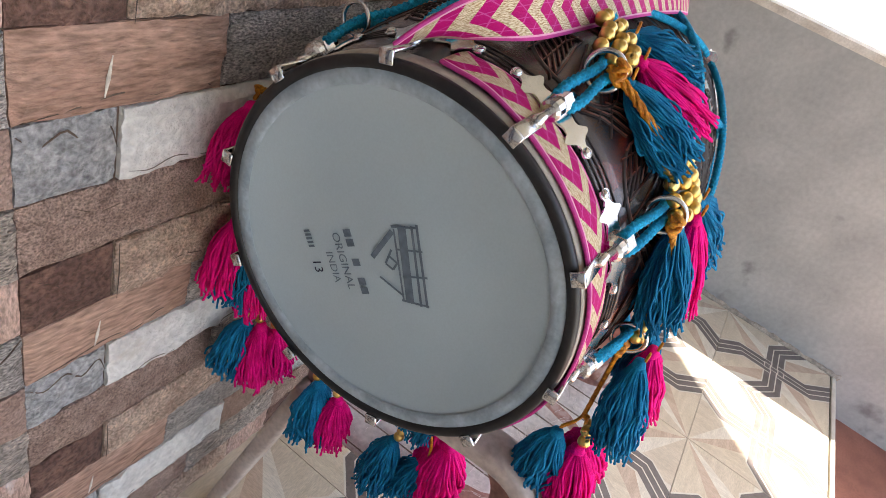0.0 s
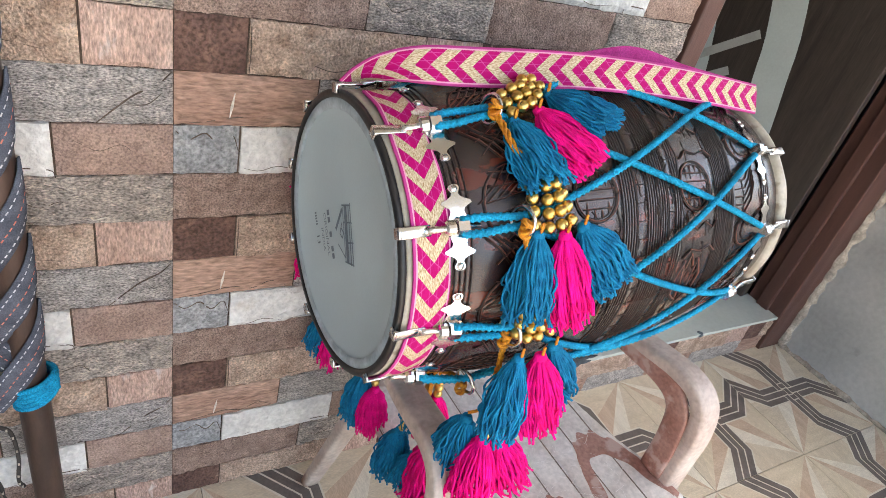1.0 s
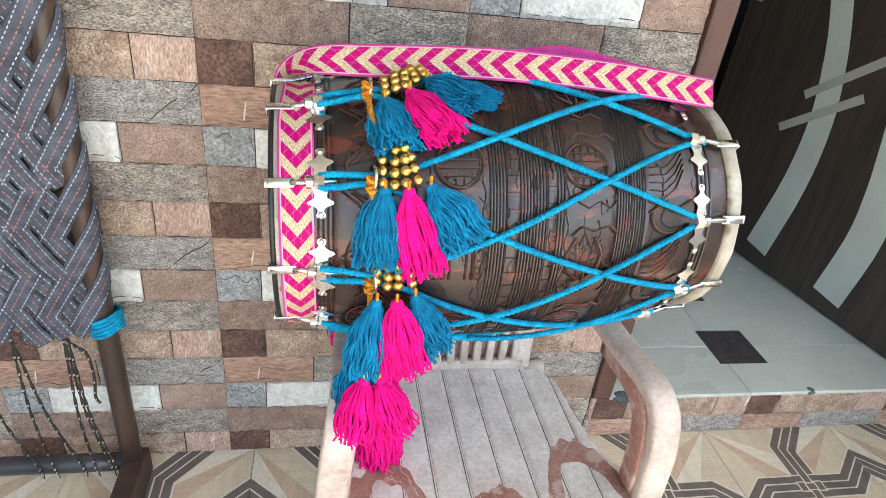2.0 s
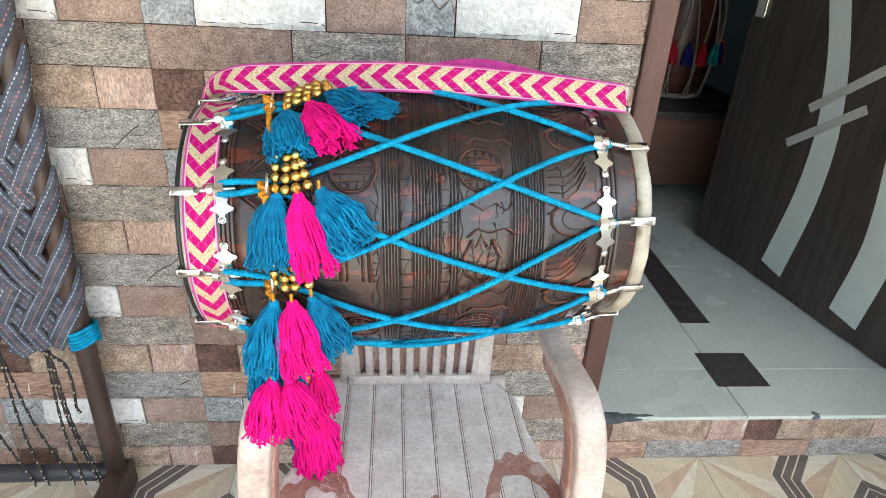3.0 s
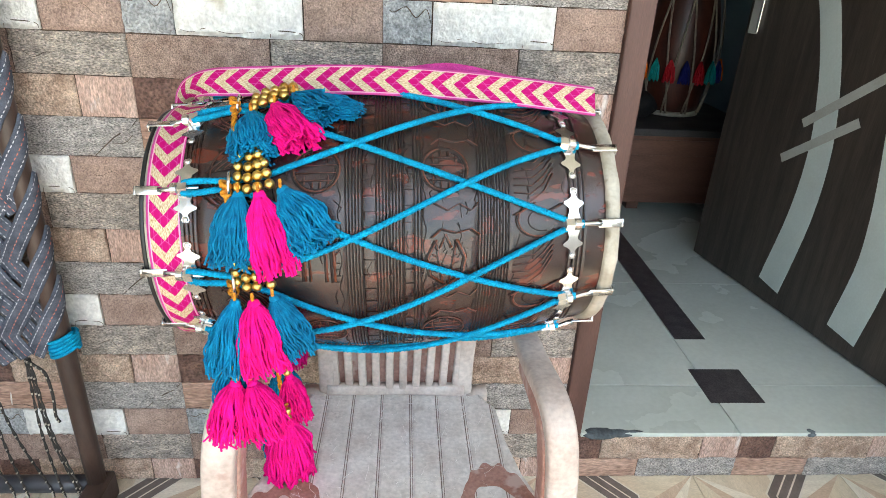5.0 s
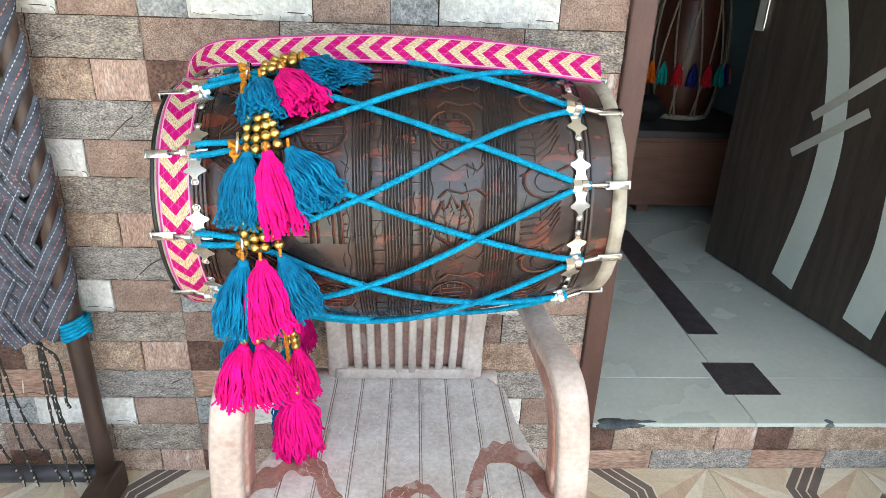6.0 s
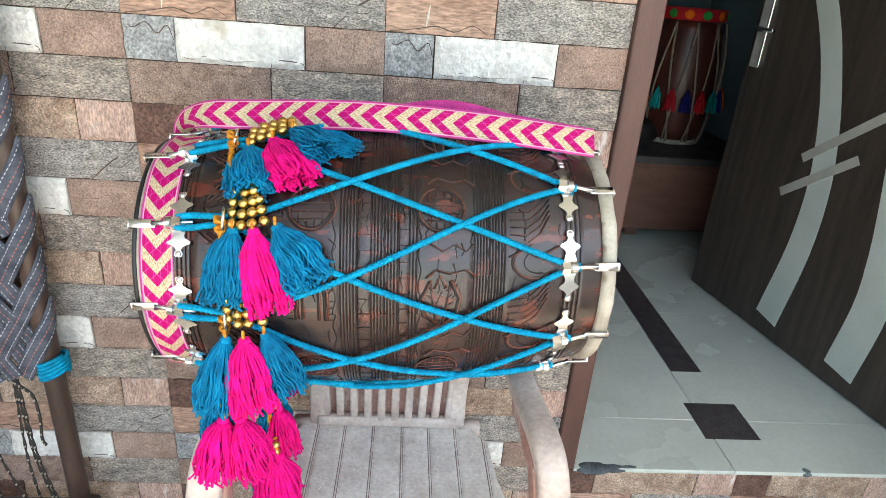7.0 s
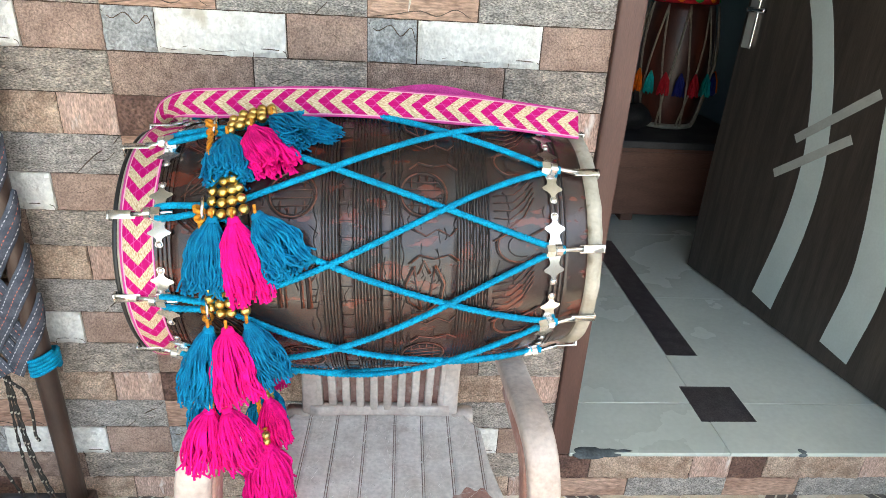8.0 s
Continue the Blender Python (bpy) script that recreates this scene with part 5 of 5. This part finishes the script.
step = 0.055 / math.cos(WEB_ANGLE)
for k in range(-3, 26):
    web_strap(0.40 + step * k, 1, k * math.pi, True)
step = 0.041 / math.cos(WEB_ANGLE)
for k in range(-2, 40):
    web_strap(0.40 + step * k, -1, k * math.pi + math.pi, False)
# gathered lower corner and lashing cords
for k, (x0, x1, z0, sag) in enumerate(((-0.267, -0.262, 0.415, 0.004), (-0.265, -0.230, 0.415, 0.006), (-0.260, -0.222, 0.412, 0.006), (-0.357, -0.342, 0.42, 0.004), (-0.357, -0.287, 0.42, 0.004), (-0.442, -0.372, 0.42, 0.004))):
    bm = bmesh.new()
    P = curve([(x0, RY - 0.012, z0), ((x0 + x1) / 2 - sag, RY - 0.024, z0 * 0.55), (x1, RY - 0.022, 0.075), (x1 + 0.004, RY - 0.022, 0.040)], 60)
    for j in range(2):
        tube(bm, [p + Vector((0.0015 * math.cos(i * 0.8 + math.pi * j), 0.0015 * math.sin(i * 0.8 + math.pi * j), 0)) for i, p in enumerate(P)], 0.0017, 5)
    for i in range(1, 58, 4):
        box(bm, P[i].x - 0.0013, P[i].x + 0.0013, P[i].y - 0.0034, P[i].y + 0.001, P[i].z - 0.0020, P[i].z + 0.0020, mi=1)
    part("lashing_cord", bm, [M_CORD, M_CORDW], cot, "black and cream twisted lashing cord", True)
bm = bmesh.new()
P = curve([(-0.260, RY - 0.02, 0.41), (-0.240, RY - 0.03, 0.405), (-0.224, RY - 0.03, 0.385), (-0.221, RY - 0.03, 0.33), (-0.226, RY - 0.03, 0.28), (-0.221, RY - 0.03, 0.262)], 40)
tube(bm, P, 0.003, 6)
for i in range(1, 38, 4):
    box(bm, P[i].x - 0.0013, P[i].x + 0.0013, P[i].y - 0.0035, P[i].y + 0.001, P[i].z - 0.0022, P[i].z + 0.0022, mi=1)
part("cord_end", bm, [M_CORD, M_CORDW], cot, "loose end of the lashing cord", True)

# ---- room floor tiles ----
for i, (x0, x1) in enumerate(((0.740, 1.342), (1.344, 1.946), (1.948, 2.12))):
    for j, (y0, y1) in enumerate(((-0.012, 0.180), (0.182, 0.784), (0.786, 1.388), (1.390, 1.992), (1.994, 2.4))):
        if j == 0:
            x0b, x1b = max(x0, JAMB1 + 0.001), min(x1, POST0 - 0.001)
            if x1b <= x0b:
                continue
            part("tile", boxed(x0b, x1b, y0, y1, STEP - 0.011, STEP, 0.0012, 1), M_MARBLE, bpy.data.objects["floor_room"])
        else:
            part("tile", boxed(x0 if i else -0.3, x1, y0, y1, STEP - 0.011, STEP, 0.0012, 1), M_MARBLE, bpy.data.objects["floor_room"])
part("inlay", boxed(1.320, 1.471, 0.105, 0.255, STEP - 0.01, STEP + 0.0008), M_INLAY, bpy.data.objects["floor_room"], "black granite square inlay")
part("inlay", boxed(1.345, 1.443, 0.412, 1.30, STEP - 0.01, STEP + 0.0008), M_INLAY, bpy.data.objects["floor_room"], "black granite strip inlay")
# broken edge beside the left post, and a chip further on
bm = bmesh.new()
for x, w, h in ((0.985, 0.050, 0.018), (1.03, 0.05, 0.010), (1.075, 0.03, 0.006), (1.53, 0.016, 0.010)):
    bmesh.ops.create_icosphere(bm, subdivisions=3, radius=1, matrix=Matrix.Translation((x, -0.004, STEP - 0.006)) @ Matrix.Diagonal((w, h * 1.2, 0.0085, 1)))
for v in bm.verts:
    v.co += Vector((1, 0.5, 0)) * 0.006 * noise.noise(v.co * 60)
part("chip", bm, M_CHIP, bpy.data.objects["floor_room"], "broken grey tile edge", True)

# ---- porch floor tiles: wood-look wedges round each corner, a knot of grey bands in the middle ----
T = 0.40


def tile_mesh():
    """A square tile: wood-look wedges that fan out from each of its corners, four to a quarter."""
    h = T / 2 - 0.0008
    bm = bmesh.new()
    rim = {}

    def at(a, b):
        key = (round(a, 3), round(b, 3))
        if key not in rim:
            rim[key] = bm.verts.new((h * a, h * b, 0))
        return rim[key]

    for q, (sx, sy) in enumerate(((1, 1), (-1, 1), (-1, -1), (1, -1))):
        rays = [(0, sy), (0, 0.42 * sy), (0, 0), (0.42 * sx, 0), (sx, 0)]
        for i in range(4):
            f = bm.faces.new((at(sx, sy), at(*rays[i]), at(*rays[i + 1])))
            f.material_index = ((0, 2, 1, 3), (3, 0, 2, 1))[q % 2][i]
    bmesh.ops.recalc_face_normals(bm, faces=bm.faces[:])
    for f in bm.faces:
        if f.normal.z < 0:
            f.normal_flip()
    ring = [at(a, b) for a, b in ((-1, -1), (0, -1), (1, -1), (1, 0), (1, 1), (0, 1), (-1, 1), (-1, 0))]
    base = [bm.verts.new((v.co.x, v.co.y, -0.006)) for v in ring]
    for i in range(8):
        bm.faces.new((ring[i], base[i], base[(i + 1) % 8], ring[(i + 1) % 8])).material_index = 3
    me = bpy.data.meshes.new("tile")
    bm.to_mesh(me)
    bm.free()
    for m in WOODS:
        me.materials.append(m)
    return me


BAND_COLS = [-0.0365, -0.0320, -0.0130, -0.0090, 0.0090, 0.0130, 0.0320, 0.0365]


def arm_mesh(mirror):
    """One arm of the printed knot: three grey bands edged with ivory, straight from the knot and then aslant to the tile's edge."""
    path = [Vector(p) for p in ((0.036, 0, 0), (0.122, 0, 0), (0.1992, 0.068, 0))]
    if mirror:
        path = [Vector((p.y, p.x, 0)) for p in path]
    bm = bmesh.new()
    prev = None
    for i, p in enumerate(path):
        d0 = (p - path[i - 1]).normalized() if i else (path[1] - p).normalized()
        d1 = (path[i + 1] - p).normalized() if i < 2 else d0
        n0, n1 = Vector((-d0.y, d0.x, 0)), Vector((-d1.y, d1.x, 0))
        n = (n0 + n1).normalized()
        n = n / max(0.4, n.dot(n0))
        if i == 2:
            n = Vector((0, 1, 0)) if not mirror else Vector((-1, 0, 0))
            n = n / abs(n.dot(n0))
        row = [bm.verts.new(p + n * c) for c in BAND_COLS]
        if prev:
            for k in range(7):
                bm.faces.new((prev[k], row[k], row[k + 1], prev[k + 1])).material_index = k % 2
        prev = row
    return band_data(bm)


def knot_mesh():
    """The middle of the knot: three bands over and under three others."""
    bm = bmesh.new()
    pitch = 0.0245
    for i in range(-1, 2):
        for j in range(-1, 2):
            over = (i + j) % 2
            lo, hi = -0.0125, 0.0125
            for a, b, mi in ((lo, -0.0085, 0), (-0.0085, 0.0085, 1), (0.0085, hi, 0)):
                xs, ys = ((a, b), (-pitch / 2, pitch / 2)) if over else ((-pitch / 2, pitch / 2), (a, b))
                z = 0.0003 if over else 0.0001
                bm.faces.new([bm.verts.new((pitch * i + x, pitch * j + y, z)) for x, y in ((xs[0], ys[0]), (xs[1], ys[0]), (xs[1], ys[1]), (xs[0], ys[1]))]).material_index = mi
    return band_data(bm)


def band_data(bm):
    me = bpy.data.meshes.new("printed_band")
    bm.to_mesh(me)
    bm.free()
    me.materials.append(M_LINE)
    me.materials.append(M_BAND)
    return me


ARMS = [arm_mesh(False), arm_mesh(True)]
knot_me = knot_mesh()
tile_me = tile_mesh()
for i in range(-6, 2):
    for j in range(3):
        cx, cy = 1.455 + T * i, -0.2 - T * j
        m = Matrix.Translation((cx, cy, 0)) @ Matrix.Rotation(math.pi / 2 * ((i + j) % 2), 4, "Z")
        one = place("tile", tile_me, floor, "", m)
        for q in range(4):
            band = new("printed_band", ARMS[q % 2])
            band.parent = one
            band.matrix_basis = Matrix.Translation((0, 0, 0.0005)) @ Matrix.Rotation(math.pi * (q // 2), 4, "Z")
        band = new("printed_band", knot_me)
        band.parent = one
        band.matrix_basis = Matrix.Translation((0, 0, 0.0006))
part("edge_strip", boxed(-1.35, SIDE, -1.222, -1.206, -0.16, 0.001, 0.003), M_LINE, floor, "pale nosing along the porch edge")


# ---- stone cladding ----
ROWS_OF = {
    "A": ((0.0, 0.200, "dark"), (0.200, 0.776, "beige"), (0.776, 1.0, "pink")),
    "B": ((0.0, 0.43, "tan"), (0.43, 1.0, "grey")),
    "C": ((0.0, 0.195, "slate"), (0.195, 0.69, "white"), (0.69, 1.0, "brown")),
    "D": ((0.0, 0.553, "rust"), (0.553, 1.0, "speckle")),
}
TW, TH = 0.45, 0.075
DEPTH = {"dark": 0.006, "beige": 0.009, "pink": 0.006, "tan": 0.006, "grey": 0.006, "slate": 0.006, "white": 0.011, "brown": 0.007, "rust": 0.006, "speckle": 0.008}
stones = {}


def stone(x0, x1, z0, z1, kind, y, parent, variant):
    key = (round(x1 - x0, 3), round(z1 - z0, 3), kind, variant)
    if key not in stones:
        rough = {"beige": 0.0030, "speckle": 0.0030, "white": 0.0020, "slate": 0.0024, "grey": 0.0018, "rust": 0.0016}.get(kind, 0.0013)
        me = lump("stone", x1 - x0, z1 - z0, DEPTH[kind], hash((key[0], key[1], variant)) % 9973, max(4, int((x1 - x0) / 0.0095)), 8, rough, DEPTH[kind] * 0.7)
        me.materials.append(STONE[kind])
        stones[key] = me
    place("stone", stones[key], parent, "", Matrix.Translation((x0, y, z0)))


def clad(parent, xa, xb, za, zb, x_seam, z_ref, y):
    """Courses of one repeating stone tile from xa to xb; z_ref is the top of a course A."""
    gap = 0.0010
    for n in range(-18, 14):
        ztop = z_ref - TH * n
        z0, z1 = max(za, ztop - TH), min(zb, ztop)
        if z1 - z0 < 0.006:
            continue
        row = "ABCD"[n % 4]
        for t in range(-8, 8):
            for f0, f1, kind in ROWS_OF[row]:
                x0, x1 = max(xa, x_seam + TW * (t + f0)), min(xb, x_seam + TW * (t + f1))
                if x1 - x0 < 0.006:
                    continue
                stone(x0 + (gap if f0 else 0.0002), x1 - (gap if f1 < 1 else 0.0002), z0 + gap, z1 - gap, kind, y, parent, (t * 3 + n) % 3)


clad(wall, -0.90, JAMB0 - 0.001, 0.001, 1.415, 0.0, 0.965, -0.0)
riser = slab("riser_step", JAMB0 + 0.001, POST0 - 0.001, -0.001, 0.003, -0.1, STEP - 0.012, M_JOINT, "door step riser clad in cut stone tiles", "step")
clad(riser, JAMB0 + 0.002, POST0 - 0.002, 0.001, STEP - 0.012, 1.357, STEP - 0.012, -0.001)

# weathering cracks that repeat with the cladding's printed stones: (row, points across the tile and up the course, width)
CRACKS = [
    ("B", ((0.80, 0.02), (0.86, 0.35), (0.90, 0.55), (0.96, 0.75), (0.995, 0.98)), 0.0022), ("B", ((0.87, 0.36), (0.93, 0.38), (0.97, 0.60)), 0.0010),
    ("B", ((0.02, 0.04), (0.10, 0.10), (0.20, 0.20), (0.27, 0.10), (0.34, 0.26), (0.40, 0.08)), 0.0016), ("C", ((0.005, 0.90), (0.04, 0.72), (0.09, 0.86), (0.13, 0.62), (0.17, 0.82), (0.19, 0.5)), 0.0016),
    ("C", ((0.56, 0.02), (0.57, 0.18), (0.62, 0.20), (0.68, 0.16), (0.69, 0.02)), 0.0014), ("C", ((0.21, 0.16), (0.26, 0.10), (0.32, 0.20), (0.40, 0.10), (0.50, 0.15)), 0.0008),
    ("D", ((0.60, 0.55), (0.64, 0.40), (0.70, 0.52), (0.73, 0.30)), 0.0009), ("D", ((0.10, 0.80), (0.16, 0.62), (0.24, 0.70)), 0.0007), ("A", ((0.03, 0.85), (0.08, 0.6), (0.10, 0.3), (0.16, 0.15)), 0.0007),
    ("A", ((0.30, 0.22), (0.38, 0.30), (0.47, 0.18), (0.58, 0.34), (0.70, 0.22)), 0.0008), ("C", ((0.74, 0.7), (0.80, 0.5), (0.86, 0.62), (0.90, 0.4)), 0.0006), ("A", ((0.205, 0.0), (0.207, 0.5), (0.203, 1.0)), 0.0011),
]
bm = bmesh.new()
for n in range(-6, 13):
    for t in range(-2, 2):
        for row, pts, w in CRACKS:
            if row != "ABCD"[n % 4]:
                continue
            P = []
            for fx, fz in pts:
                kind = [k for f0, f1, k in ROWS_OF[row] if f0 <= fx <= f1][0]
                P.append(Vector((TW * (t + fx), -DEPTH[kind] + 0.0006, 0.965 - TH * (n + 1) + TH * fz)))
            if P[0].z < 0.004 or max(p.x for p in P) > JAMB0 or P[-1].z > 1.41:
                continue
            m = len(P) * 3
            tube(bm, curve(P, m), [0.7 * w * (0.35 + 0.65 * math.sin(math.pi * (i + 0.5) / m)) for i in range(m)], 5, up=(0, 1, 0), flat=0.5)
flecks = bmesh.new()
for n in range(-5, 13):
    for t in range(-2, 2):
        if n % 4 == 1 and TW * (t + 0.17) < JAMB0:
            z = 0.965 - TH * (n + 1)
            tube(flecks, [(TW * (t + 0.158), -0.0065, z + TH * 0.18), (TW * (t + 0.163), -0.0070, z + TH * 0.4), (TW * (t + 0.170), -0.0065, z + TH * 0.66)], [0.0006, 0.0022, 0.0006], 5, up=(0, 1, 0), flat=0.4)
tagged(part("fleck", flecks, M_FLECK, wall, "small white flecks on the tan stones"), kind="stuff")
tagged(part("crack", bm, M_CRACK, wall, "fine dark cracks in the stones"), kind="stuff")
